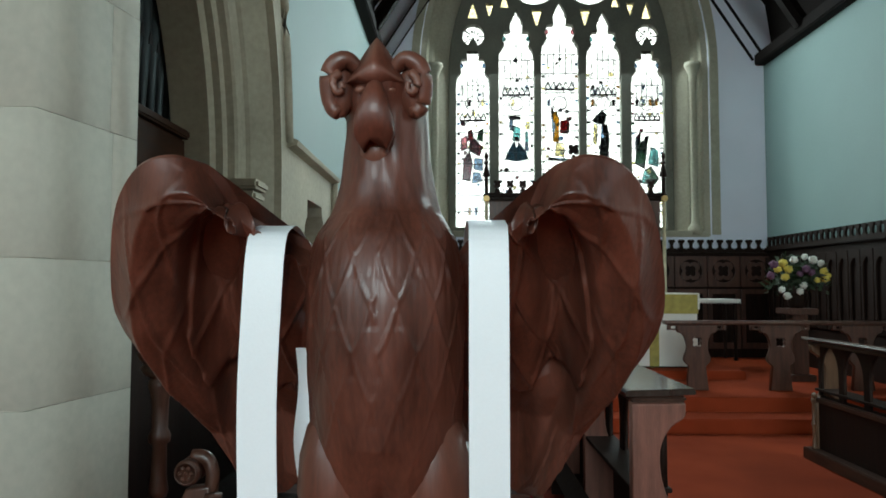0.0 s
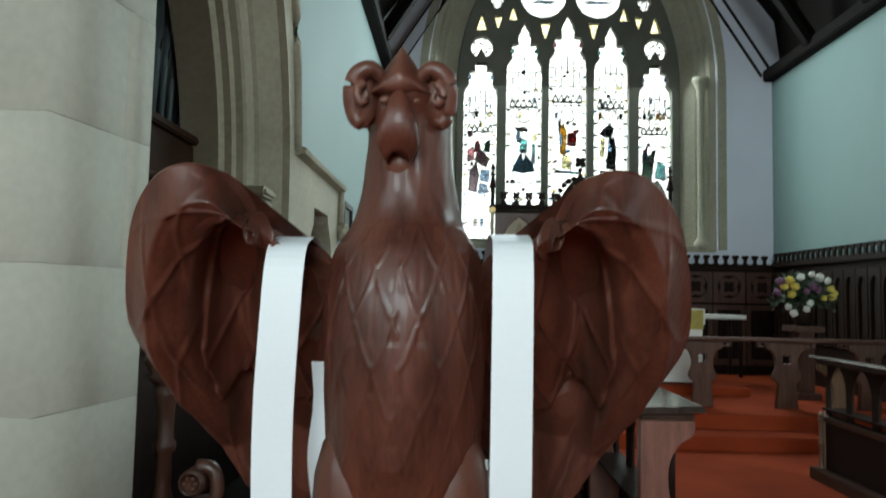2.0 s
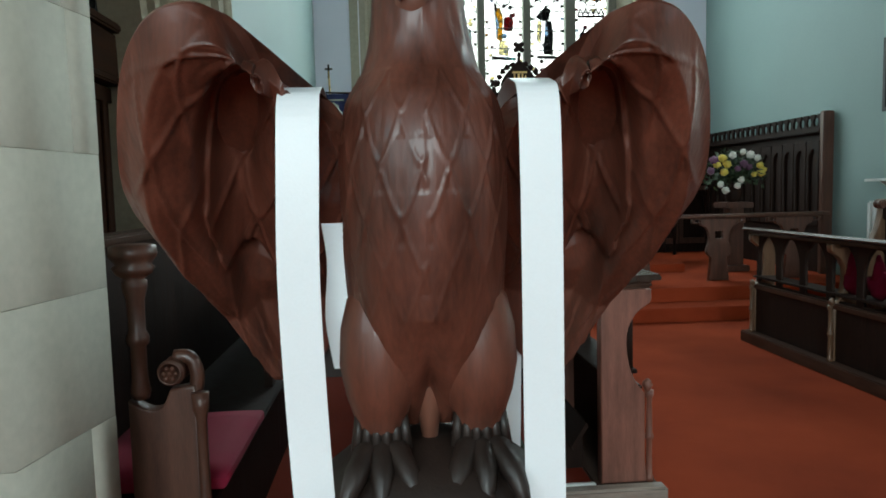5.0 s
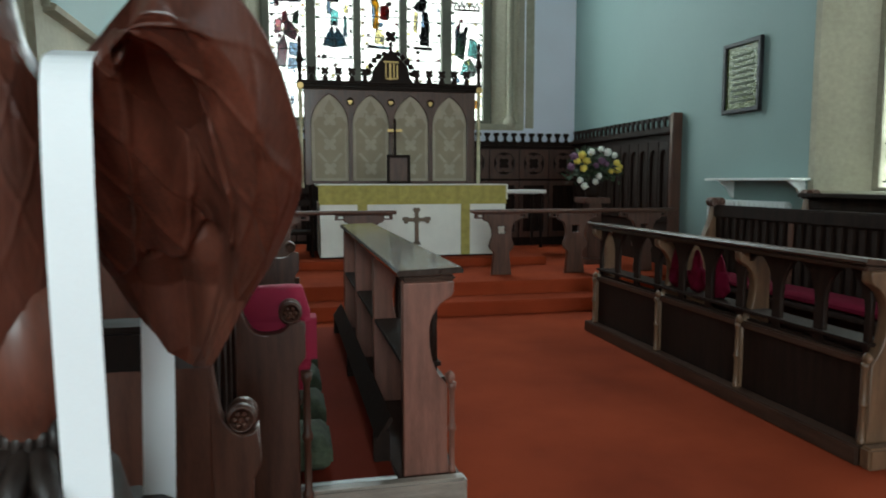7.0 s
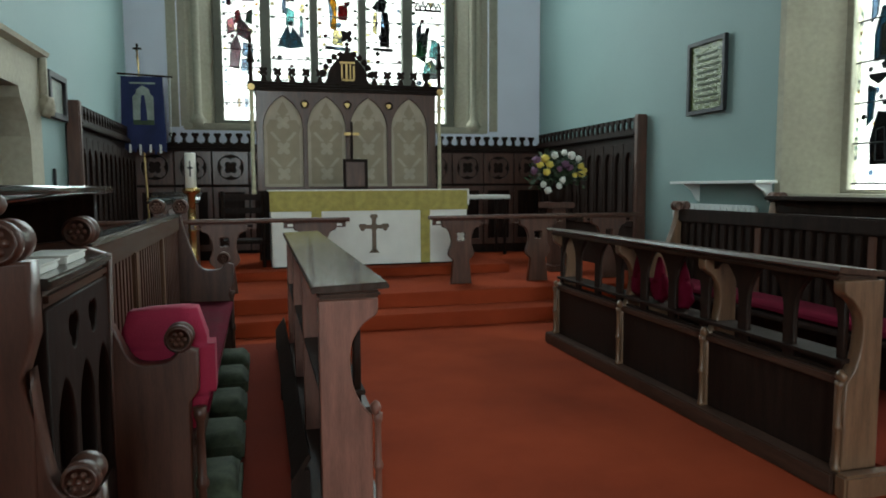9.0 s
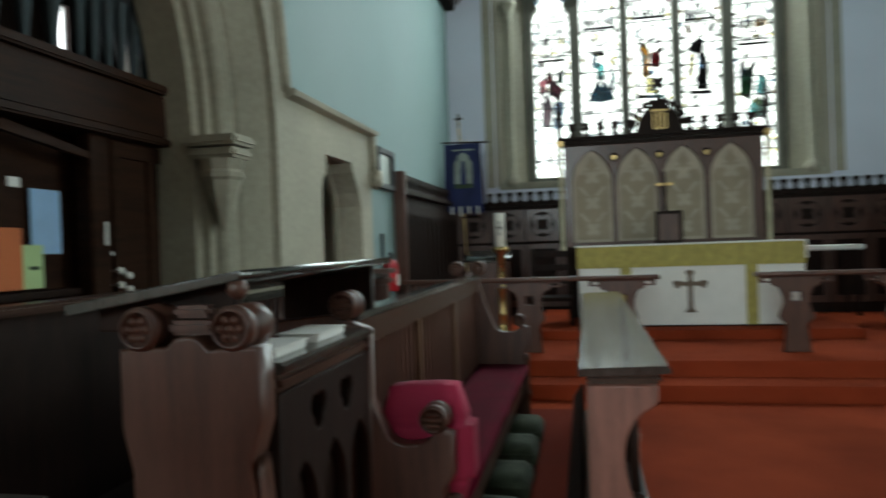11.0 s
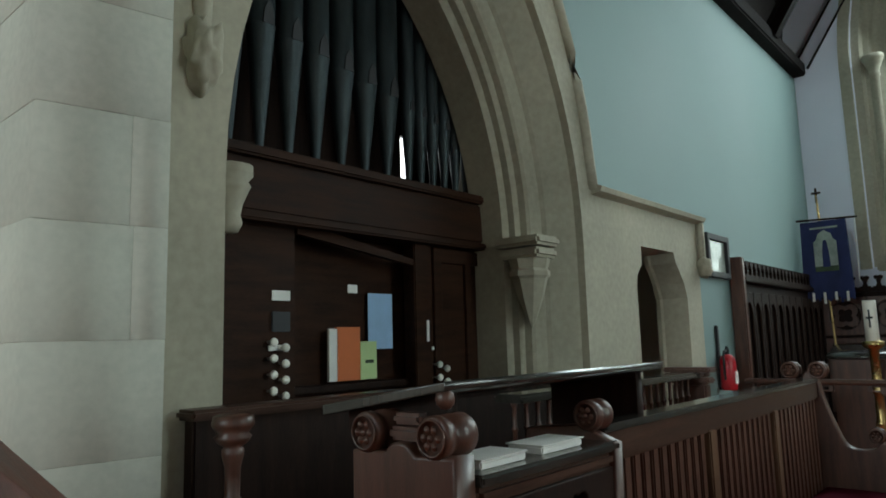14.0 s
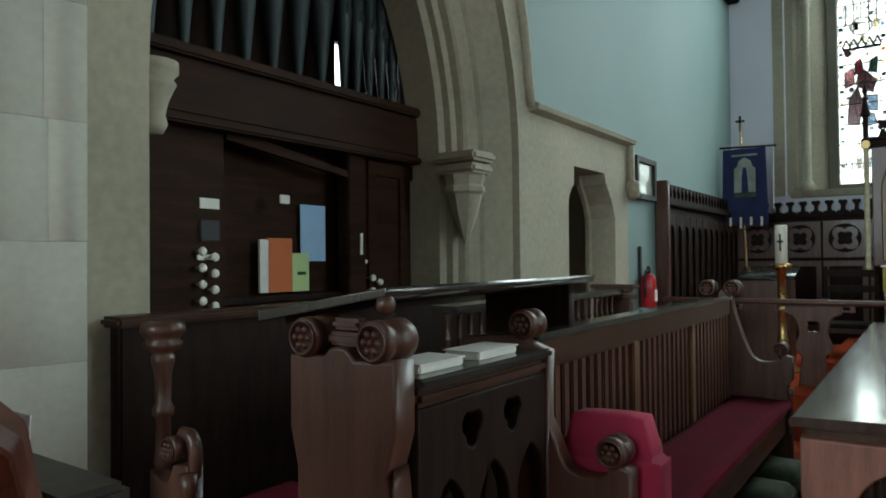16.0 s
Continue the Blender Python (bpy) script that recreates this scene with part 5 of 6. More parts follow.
part("jamb_panel", box((OX - 0.1, OX + 0.02, 2.6, 3.26, 0.0, 2.25), bevel=0.008), WOOD_O, organ)
part("jamb_panel", box((OX - 0.1, OX + 0.02, 4.24, 5.3, 0.0, 2.25), bevel=0.008), WOOD_O, organ)
part("post", box((OX + 0.0, OX + 0.05, 4.20, 4.36, 0.0, 2.25), bevel=0.008), WOOD_O, organ)
part("console_back", box((OX - 0.22, OX - 0.16, 3.2, 4.3, 0.9, 2.25), bevel=0.004), WOOD_O, organ)
part("console_rail", plate([[(3.26, 2.18), (4.22, 2.06), (4.22, 2.10), (3.26, 2.25)]], 0.04, YZ, (OX + 0.02, 0, 0)), WOOD_O, organ)
part("music_desk", box((OX - 0.16, OX - 0.04, 3.28, 4.22, 1.28, 1.32), bevel=0.006), WOOD_D, organ)
part("key_slip", box((OX - 0.1, OX + 0.35, 3.0, 4.5, 0.95, 1.12), bevel=0.012), WOOD_D, organ)
part("door_panel", plate([rect(4.40, 5.12, 0.3, 2.2), rect(4.48, 4.74, 1.2, 2.1), rect(4.80, 5.05, 1.2, 2.1)], 0.03, YZ, (OX + 0.03, 0, 0), 0.006), WOOD_O, organ)
for j, (y0, n) in enumerate(((3.08, 4), (4.40, 2))):
    for i in range(n * 2):
        part("stop_knob", lathe([(0.006, 0), (0.006, 0.04), (0.02, 0.045), (0.024, 0.055), (0.02, 0.066), (0.008, 0.068)], 12), WAX, organ, "ivory stop knob", True, Matrix.Translation((OX + 0.02, y0 + (i % 2) * 0.075, 1.32 + (i // 2) * 0.085 + (i % 2) * -0.03)) @ Euler((0, radians(90), 0)).to_matrix().to_4x4())
for y, z, w, h in ((3.10, 1.80, 0.12, 0.055), (3.08, 1.53, 0.09, 0.03), (3.64, 1.86, 0.075, 0.05), (4.36, 1.50, 0.06, 0.025)):
    part("label_plate", box((OX + 0.02, OX + 0.028, y, y + w, z, z + h), bevel=0.002), PAPER_W, organ, "cream paper label")
part("dial", merge(box((OX + 0.02, OX + 0.03, 3.10, 3.22, 1.63, 1.74), bevel=0.004)), IRON, organ, "small black dial box")
part("strip", box((OX + 0.05, OX + 0.058, 4.30, 4.325, 1.56, 1.70), bevel=0.002), PAPER_W, organ)
row = [(2.67 + 0.2 * i, 0.086, 0.84 - 0.035 * i) for i in range(8)] + [(4.28 + 0.125 * i, 0.053, 0.56 - 0.02 * i) for i in range(8)]
for y, r, foot in row:
    part("pipe", lathe([(0.014, 2.60), (0.020, 2.64), (r, 2.60 + foot), (r * 1.03, 2.605 + foot), (r * 0.97, 2.62 + foot), (r, 4.75)], 16, Matrix.Translation((OX - 0.06, y, 0))), TIN, organ, smooth=True)
    part("mouth", plate([[(y - r * 0.45, 2.60 + foot), (y + r * 0.45, 2.60 + foot), (y + r * 0.35, 2.60 + foot + r), (y, 2.60 + foot + 1.7 * r), (y - r * 0.35, 2.60 + foot + r)]], 0.012, YZ, (OX - 0.06 + r * 0.95, 0, 0)), IRON, organ)
part("case_back", plate([rect(2.3, 5.35, 0.0, 5.8), rect(4.70, 4.82, 2.78, 3.2)], 0.05, YZ, (OX - 0.575, 0, 0)), WOOD_D, organ)
for name, y0, y1, z0, z1, m, lab, cat in (("music_folder", 3.58, 3.65, 1.335, 1.65, PAPER_W, "white-edged music folder on the organ desk", "folder"), ("music_book", 3.64, 3.83, 1.335, 1.66, PAPER_O, "orange music book on the organ desk", "book"), ("pamphlet", 3.83, 3.97, 1.335, 1.57, PAPER_G, "pale green pamphlet on the organ desk", "pamphlet"), ("notice", 3.94, 4.16, 1.52, 1.88, PAPER_B, "pale blue sheet of paper pinned to the organ", "paper")):
    p = thing(name, lab, cat)
    dx = 0.0 if name != "notice" else -0.03
    part("sheet", box((OX - 0.10 + dx, OX - 0.08 + dx if name != "notice" else OX - 0.125, y0, y1, z0, z1), bevel=0.002), m, p)
    if name == "pamphlet":
        part("print", box((OX - 0.079, OX - 0.077, y0 + 0.04, y1 - 0.03, z0 + 0.10, z0 + 0.12), bevel=0.0), LEAF, p, "dark printed bar")
# the small pane of daylight behind the pipes
slot = tagged(new("window_3"), "narrow bright window glimpsed between organ pipes", "window", "", "structure")
part("frame", plate([rect(4.68, 4.84, 2.76, 3.22), rect(4.70, 4.82, 2.78, 3.2)], 0.02, YZ, (OX - 0.61, 0, 0)), GREYW, slot)
structure("backdrop_north", box((OX - 0.70, OX - 0.69, 4.5, 5.1, 2.6, 3.4), bevel=0), SKYGLOW, "bright sky outside the organ chamber window", "sky")

# ---------------------------------------------------------------- sanctuary
altar = thing("altar", "altar with white frontal and gold-green superfrontal", "altar")
AX0, AX1, AY = 0.85, 3.45, 9.44
part("body", box((AX0 + 0.02, AX1 - 0.02, AY + 0.02, 10.25, 0.41, 1.36), bevel=0.004), WOOD_D, altar)
part("frontal", box((AX0, AX1, AY, AY + 0.02, 0.43, 1.17), (AX0, AX0 + 0.015, AY, 10.2, 0.43, 1.17), bevel=0.003), WHITE, altar, "white linen frontal")
sf = bridge([[(AX0 - 0.01 + (AX1 - AX0 + 0.02) * i / 60, AY - 0.014 - 0.004 * math.sin(i * 1.3), z) for i in range(61)] for z in (1.14, 1.2, 1.3, 1.40)])
part("superfrontal", merge(sf, box((AX0 - 0.01, AX1 + 0.01, AY - 0.012, 10.27, 1.375, 1.40), bevel=0.004)), OLIVE, altar, "gold-green brocade superfrontal")
for x in (1.36, 2.80):
    part("orphrey", box((x, x + 0.13, AY - 0.008, AY - 0.003, 0.43, 1.14), bevel=0.001), OLIVE, altar, "gold-green vertical band")
part("fair_linen", box((AX0 - 0.03, AX1 + 0.03, AY - 0.02, 10.3, 1.40, 1.416), bevel=0.003), WHITE, altar, "white linen altar cloth")
part("top_edge", box((AX1 + 0.0, AX1 + 0.03, AY - 0.02, 10.25, 1.2, 1.40), bevel=0.004), WHITE, altar)
cx, cz = 2.17, 0.86
cross = [rect(cx - 0.028, cx + 0.028, 0.60, 1.05), rect(cx - 0.16, cx + 0.16, 0.90, 0.95)]
part("cross", merge(*[plate([c], 0.008, XZ, (0, AY - 0.006, 0)) for c in cross], *[plate([foil(u, v, 0.055, 3)], 0.008, XZ, (0, AY - 0.0075, 0)) for u, v in ((cx - 0.15, 0.925), (cx + 0.15, 0.925), (cx, 1.05))], plate([circle(cx, 0.925, 0.05)], 0.01, XZ, (0, AY - 0.008, 0)), plate([[(cx - 0.07, 0.58), (cx + 0.07, 0.58), (cx + 0.03, 0.63), (cx - 0.03, 0.63)]], 0.008, XZ, (0, AY - 0.006, 0))), BROWN, altar, "embroidered brown cross")

RY, R0, R1 = 10.5, 0.70, 3.28
rer = thing("reredos", "dark carved oak reredos with four cloth-lined arches", "reredos")
part("carcase", box((R0, R1, RY + 0.03, RY + 0.14, 0.41, 2.84), bevel=0.006), WOOD_D, rer)
bays = [(R0 + 0.10 + i * 0.605, R0 + 0.10 + i * 0.605 + 0.54) for i in range(4)]
front = [rect(R0, R1, 1.40, 2.80)] + [arch(a, b, 1.46, 2.28, 0.95, 10) for a, b in bays]
front += [circle((bays[i][1] + bays[i + 1][0]) / 2, 2.62, 0.055, 14) for i in range(3)]
part("arcade", plate(front, 0.06, XZ, (0, RY, 0), 0.01), WOOD, rer, "pointed oak arcade")
for a, b in bays:
    part("cloth_panel", plate([arch(a - 0.01, b + 0.01, 1.45, 2.28, 0.95, 10)], 0.01, XZ, (0, RY + 0.022, 0)), DAMASK_D, rer, "buff and brown damask cloth")
    c = (a + b) / 2
    cus = [(a + 0.05, 1.50), (a + 0.05, 2.20), (a + 0.03, 2.30), (a + 0.09, 2.40), (a + 0.17, 2.40), (a + 0.18, 2.50), (c - 0.04, 2.58), (c, 2.66)]
    cus = cus + [(2 * c - u, v) for u, v in cus[::-1][1:]]
    part("lining", plate([cus], 0.006, XZ, (0, RY + 0.014, 0)), DAMASK, rer, "buff cusped cloth lining")
    for k in range(3):
        zz = 1.62 + k * 0.36
        part("motif", plate([foil(c, zz + 0.02, 0.11, 4, 6, 0.55)], 0.004, XZ, (0, RY + 0.0095, 0)), DAMASK_D, rer)
        for s in (-1, 1):
            part("motif", plate([[(c + s * 0.03, zz + 0.12), (c + s * 0.15, zz + 0.26), (c + s * 0.19, zz + 0.24), (c + s * 0.08, zz + 0.12)]], 0.004, XZ, (0, RY + 0.0095, 0)), DAMASK_D, rer)
for i in range(3):
    u = (bays[i][1] + bays[i + 1][0]) / 2
    part("boss", plate([foil(u, 2.62, 0.04, 3)], 0.02, XZ, (0, RY - 0.005, 0), 0.004), GOLD, rer, "small gilt trefoil")
part("cornice", box((R0 - 0.06, R1 + 0.06, RY - 0.06, RY + 0.15, 2.80, 2.84), (R0 - 0.04, R1 + 0.04, RY - 0.04, RY + 0.13, 2.85, 2.88), (R0 - 0.08, R1 + 0.08, RY - 0.08, RY + 0.16, 2.885, 2.92), bevel=0.012), WOOD_D, rer)
crest = mesh_of(merge(plate([foil(0, 0.15, 0.07, 4, 6, 0.5)], 0.04, XZ), plate([[(-0.05, 0), (0.05, 0), (0.02, 0.1), (-0.02, 0.1)]], 0.03, XZ)), WOOD_D)
for i in range(13):
    x = R0 + 0.12 + i * (R1 - R0 - 0.24) / 12
    if abs(x - 1.99) > 0.36:
        part("cresting", crest, WOOD_D, rer, at=pose(x, RY + 0.04, 2.92))
part("pediment", plate([poly_spline([(1.64, 2.92), (1.70, 2.99), (1.72, 3.1), (1.80, 3.22), (1.90, 3.32), (1.99, 3.40), (2.08, 3.32), (2.18, 3.22), (2.26, 3.1), (2.28, 2.99), (2.34, 2.92)], 50)], 0.07, XZ, (0, RY + 0.04, 0), 0.01), WOOD_D, rer, "curved carved pediment")
for i in range(11):
    q = math.pi * (i + 0.5) / 11
    part("crocket", blob(1.99 + 0.33 * math.cos(q), RY + 0.04, 3.02 + 0.34 * math.sin(q), 0.045, 0.03, 0.045, i, 0.7, 2), WOOD_D, rer, smooth=True)
part("monogram", merge(*[plate([r], 0.02, XZ, (0, RY - 0.005, 0)) for r in (rect(1.90, 1.92, 3.0, 3.2), rect(1.96, 1.99, 2.96, 3.2), rect(2.02, 2.04, 3.0, 3.2), rect(2.07, 2.09, 2.98, 3.18), rect(1.88, 2.10, 3.21, 3.235), rect(1.91, 2.08, 2.97, 2.99))]), GOLD, rer, "gilt interlaced strokes")
part("finial", merge(plate([foil(1.99, 3.60, 0.10, 4, 6, 0.5)], 0.05, XZ, (0, RY + 0.04, 0), 0.008), lathe([(0.03, 3.38), (0.02, 3.46), (0.04, 3.48), (0.02, 3.52)], 8, Matrix.Translation((1.99, RY + 0.04, 0)))), WOOD_D, rer)
for x in (R0 - 0.05, R1 + 0.05):
    part("side_shaft", lathe([(0.035, 1.35), (0.035, 1.40), (0.028, 1.42), (0.028, 2.78), (0.04, 2.80)], 10, Matrix.Translation((x, RY - 0.05, 0))), CREAMG, rer, "gilt and cream side shaft", True)
    part("pinnacle", lathe([(0.05, 2.80), (0.05, 2.90), (0.03, 2.92), (0.03, 3.16), (0.06, 3.18), (0.05, 3.22), (0.02, 3.36), (0.04, 3.38), (0.015, 3.42), (0.035, 3.48), (0.004, 3.56)], 8, Matrix.Translation((x, RY - 0.05, 0))), WOOD_D, rer)
    part("roundel", plate([circle(x, 2.83, 0.05, 12)], 0.02, XZ, (0, RY - 0.10, 0), 0.004), GOLD, rer)
acr = thing("altar_cross", "dark standing cross on the altar", "cross", 2.0, 10.25, 1.416)
part("shaft", box((-0.018, 0.018, -0.012, 0.012, 0.1, 0.95), bevel=0.004), WOOD_D, acr)
part("arms", box((-0.11, 0.11, -0.011, 0.011, 0.76, 0.80), bevel=0.004), GOLD, acr)
part("base", box((-0.1, 0.1, -0.06, 0.06, 0.0, 0.05), (-0.06, 0.06, -0.04, 0.04, 0.05, 0.1), bevel=0.01), WOOD_D, acr)
tab = thing("framed_stand", "small dark framed panel standing on the altar", "frame", 2.02, 10.05, 1.416)
part("frame", plate([rect(-0.17, 0.17, 0.0, 0.42), rect(-0.13, 0.13, 0.04, 0.38)], 0.05, XZ, (0, 0, 0), 0.008), WOOD_D, tab)
part("panel", box((-0.13, 0.13, 0.0, 0.012, 0.04, 0.38), bevel=0.002), WOOD, tab)

# panelling with cresting round the sanctuary
fleur = mesh_of(merge(plate([foil(0, 0.125, 0.06, 3, 6, 0.45)], 0.03, XZ), plate([[(-0.04, 0), (0.04, 0), (0.014, 0.09), (-0.014, 0.09)]], 0.03, XZ), plate([rect(-0.07, 0.07, -0.01, 0.02)], 0.04, XZ)), WOOD_D)
pe = tagged(new("panelling_east"), "dark carved oak panelling with fleur cresting behind the altar", "panelling", "", "structure")
part("backing", box((NX + 0.02, SX - 0.02, EY - 0.10, EY - 0.02, 0.3, 2.08), bevel=0.004), WOOD_D, pe)
part("cap", box((NX + 0.02, SX - 0.02, EY - 0.16, EY - 0.02, 2.08, 2.14), (NX + 0.02, SX - 0.02, EY - 0.13, EY - 0.02, 2.02, 2.07), bevel=0.012), WOOD_D, pe)
for i in range(12):
    a = NX + 0.1 + i * 0.56
    part("panel", plate([rect(a, a + 0.54, 1.50, 2.02), circle(a + 0.27, 1.77, 0.2, 20)], 0.03, XZ, (0, EY - 0.115, 0), 0.006), WOOD, pe)
    part("quatrefoil", plate([foil(a + 0.27, 1.77, 0.19, 4), foil(a + 0.27, 1.77, 0.11, 4)], 0.02, XZ, (0, EY - 0.108, 0)), WOOD, pe)
    part("panel", plate([rect(a, a + 0.54, 0.45, 1.46), rect(a + 0.07, a + 0.47, 0.55, 1.38)], 0.03, XZ, (0, EY - 0.115, 0), 0.006), WOOD, pe)
for i in range(40):
    part("fleur", fleur, WOOD_D, pe, at=pose(NX + 0.15 + i * 0.165, EY - 0.09, 2.14))
for nm, x, s, y0 in (("panelling_north", NX, 1, 8.45), ("panelling_south", SX, -1, 8.5)):
    pp = tagged(new(nm), "dark oak wall panelling with pointed cresting in the sanctuary", "panelling", "", "structure")
    xa, xb = sorted((x + s * 0.01, x + s * 0.07))
    part("backing", box((xa, xb, y0, EY - 0.17, 0.3, 2.1), bevel=0.004), WOOD_D, pp)
    xa, xb = sorted((x + s * 0.01, x + s * 0.15))
    part("cap", box((xa, xb, y0, EY - 0.17, 2.10, 2.16), bevel=0.012), WOOD_D, pp)
    part("end_post", box((xa, xb, y0 - 0.09, y0, 0.3, 2.36), bevel=0.012), WOOD, pp)
    for i in range(12):
        y = y0 + 0.08 + i * 0.28
        part("panel", plate([rect(y, y + 0.26, 0.9, 2.0), arch(y + 0.04, y + 0.22, 1.0, 1.75, 0.9, 6)], 0.03, YZ, (x + s * 0.09, 0, 0), 0.005), WOOD_D, pp)
    for i in range(22):
        part("fleur", fleur, WOOD_D, pp, at=pose(x + s * 0.09, y0 + 0.08 + i * 0.15, 2.17, 0, 0, 90))

# communion rails
for x0, x1, br in ((-1.05, 1.69, (0.95, 1.45)), (2.62, 5.35, (2.86, 3.4, 4.2))):
    rl = thing("communion_rail", "oak communion rail on carved brackets", "altar rail", group="communion rails")
    part("handrail", plate([[(8.14, 1.065), (8.26, 1.065), (8.275, 1.085), (8.26, 1.11), (8.14, 1.11), (8.125, 1.085)]], x1 - x0, YZ, ((x0 + x1) / 2, 0, 0), 0.006), WOOD, rl, "rounded oak handrail")
    inner = x1 if x0 < 0 else x0
    s = -1 if x0 < 0 else 1
    for k, u in enumerate((0.38, 1.35, 2.3)):
        x = inner + s * u
        pts = poly_spline([(x - 0.24, 1.05), (x - 0.23, 0.98), (x - 0.16, 0.94), (x - 0.12, 0.80), (x - 0.16, 0.66), (x - 0.10, 0.58)], 20) + [(x - 0.13, 0.30), (x + 0.13, 0.30)] + poly_spline([(x + 0.10, 0.58), (x + 0.16, 0.66), (x + 0.12, 0.80), (x + 0.16, 0.94), (x + 0.23, 0.98), (x + 0.24, 1.05)], 20)
        part("support", plate([pts, foil(x, 0.86, 0.06, 4)], 0.06, XZ, (0, 8.2, 0), 0.01), WOOD, rl, "carved oak support")
        part("bracket", plate([rect(x - 0.34, x + 0.34, 1.0, 1.065), rect(x - 0.30, x - 0.16, 1.015, 1.045), rect(x + 0.16, x + 0.30, 1.015, 1.045)], 0.05, XZ, (0, 8.2, 0), 0.006), WOOD, rl)

# banner on its pole
ban = thing("banner", "dark blue processional banner with pale arched panel", "banner")
BX, BY = -0.86, 11.3
part("pole", tube([(BX + 0.02, BY + 0.02, 0.3), (BX - 0.06, BY, 3.42)], 0.014, 8), BRASS, ban, "slim brass pole")
part("crossbar", tube([(BX - 0.42, BY, 3.09), (BX + 0.40, BY, 3.06)], 0.014, 8), WOOD_D, ban)
part("finial_cross", box((BX - 0.075, BX - 0.045, BY - 0.012, BY + 0.012, 3.30, 3.52), (BX - 0.12, BX, BY - 0.011, BY + 0.011, 3.43, 3.46), bevel=0.005), WOOD_D, ban)
rows = []
for i in range(17):
    u = i / 16
    rows.append([(BX - 0.32 + 0.62 * u + (0.03 - 0.06 * u) * (1 - v), BY - 0.03 + 0.012 * math.sin(u * 9 + v * 3), 3.05 - 1.02 * v - (0.06 * abs(math.sin(u * 3 * math.pi)) if v == 1 else 0)) for v in (0, 0.25, 0.5, 0.75, 1)])
part("cloth", bridge(rows), NAVY, ban, "navy velvet cloth")
part("panel", plate([[(BX - 0.14, 2.36), (BX + 0.14, 2.36), (BX + 0.14, 2.76), (BX + 0.10, 2.80), (BX + 0.08, 2.87), (BX, 2.92), (BX - 0.08, 2.87), (BX - 0.10, 2.80), (BX - 0.14, 2.76)]], 0.006, XZ, (0, BY - 0.055, 0)), PICT2, ban, "pale arched panel")
part("motif", plate([[(BX - 0.045, 2.42), (BX + 0.05, 2.42), (BX + 0.04, 2.62), (BX + 0.02, 2.78), (BX - 0.02, 2.78), (BX - 0.04, 2.62)]], 0.005, XZ, (0, BY - 0.062, 0)), NAVY, ban, "plain dark upright shape")
part("motif", plate([rect(BX - 0.14, BX + 0.14, 2.36, 2.43)], 0.004, XZ, (0, BY - 0.060, 0)), LEAF, ban)
part("lettering", plate([rect(BX - 0.17, BX + 0.17, 2.94, 2.965)], 0.004, XZ, (0, BY - 0.056, 0)), PICT2, ban, "pale unreadable bar")
for i in range(9):
    u = BX - 0.28 + i * 0.068
    part("fringe", plate([rect(u, u + 0.03, 1.92 + 0.05 * abs(math.sin(i)), 2.08)], 0.006, XZ, (0, BY - 0.05, 0)), WHITE if i % 2 else NAVY, ban)
part("tassel_cord", tube([(BX + 0.37, BY - 0.02, 3.05), (BX + 0.36, BY - 0.03, 2.2)], 0.008, 6), GREYW, ban)

# paschal candle
pcan = thing("paschal_candle", "tall white candle on a brass floor stand", "candle", -0.05, 9.0, 0.30)
part("stand", lathe([(0.17, 0), (0.17, 0.03), (0.11, 0.06), (0.05, 0.12), (0.045, 0.3), (0.06, 0.33), (0.045, 0.36), (0.04, 0.62), (0.06, 0.65), (0.045, 0.68), (0.045, 1.06), (0.10, 1.10), (0.10, 1.14), (0.06, 1.15)], 18), BRASS, pcan, "turned brass stand", True)
part("candle", lathe([(0.062, 1.14), (0.062, 1.54), (0.056, 1.555), (0.01, 1.55)], 18), WAX, pcan, "thick white candle", True)
part("motif", merge(plate([rect(-0.008, 0.008, 1.28, 1.46)], 0.004, XZ, (0, -0.064, 0)), plate([rect(-0.03, 0.03, 1.37, 1.39)], 0.004, XZ, (0, -0.064, 0))), IRON, pcan, "dark painted cross")

# chair and credence in the sanctuary
ch = thing("sanctuary_chair", "dark oak ladder-backed armchair by the altar", "chair", 0.50, 9.9, 0.30)
for x in (-0.26, 0.26):
    for y, h in ((-0.22, 0.72), (0.22, 1.10)):
        part("leg", lathe([(0.022, 0), (0.026, 0.4), (0.02, 0.45), (0.026, h)], 10, Matrix.Translation((x, y, 0))), WOOD_D, ch, smooth=True)
    part("arm", box((x - 0.03, x + 0.03, -0.26, 0.24, 0.70, 0.73), bevel=0.01), WOOD_D, ch)
part("seat", box((-0.28, 0.28, -0.25, 0.24, 0.42, 0.47), bevel=0.012), WOOD_D, ch)
for z in (0.62, 0.80, 0.98):
    part("back_rail", box((-0.26, 0.26, 0.205, 0.235, z, z + 0.08), bevel=0.01), WOOD_D, ch)
pd = thing("prayer_desk", "plain oak prayer desk with sloping top", "prayer desk", -0.30, 9.7, 0.30)
part("body", box((-0.25, 0.25, -0.2, 0.2, 0, 0.95), bevel=0.01), WOOD, pd)
part("top", plate([[(-0.26, 0.96), (0.24, 1.08), (0.24, 1.10), (-0.26, 0.98)]], 0.6, YZ, (0, 0, 0), 0.005), WOOD_TOP, pd)
cr = thing("credence_table", "oak credence table with white lace cloth", "table", 3.95, 10.6, 0.41)
part("top", box((-0.45, 0.45, -0.25, 0.25, 0.86, 0.90), bevel=0.008), WOOD_D, cr)
for x in (-0.4, 0.4):
    for y in (-0.2, 0.2):
        part("leg", lathe([(0.03, 0), (0.02, 0.1), (0.035, 0.5), (0.025, 0.8), (0.035, 0.86)], 10, Matrix.Translation((x, y, 0))), WOOD_D, cr, smooth=True)
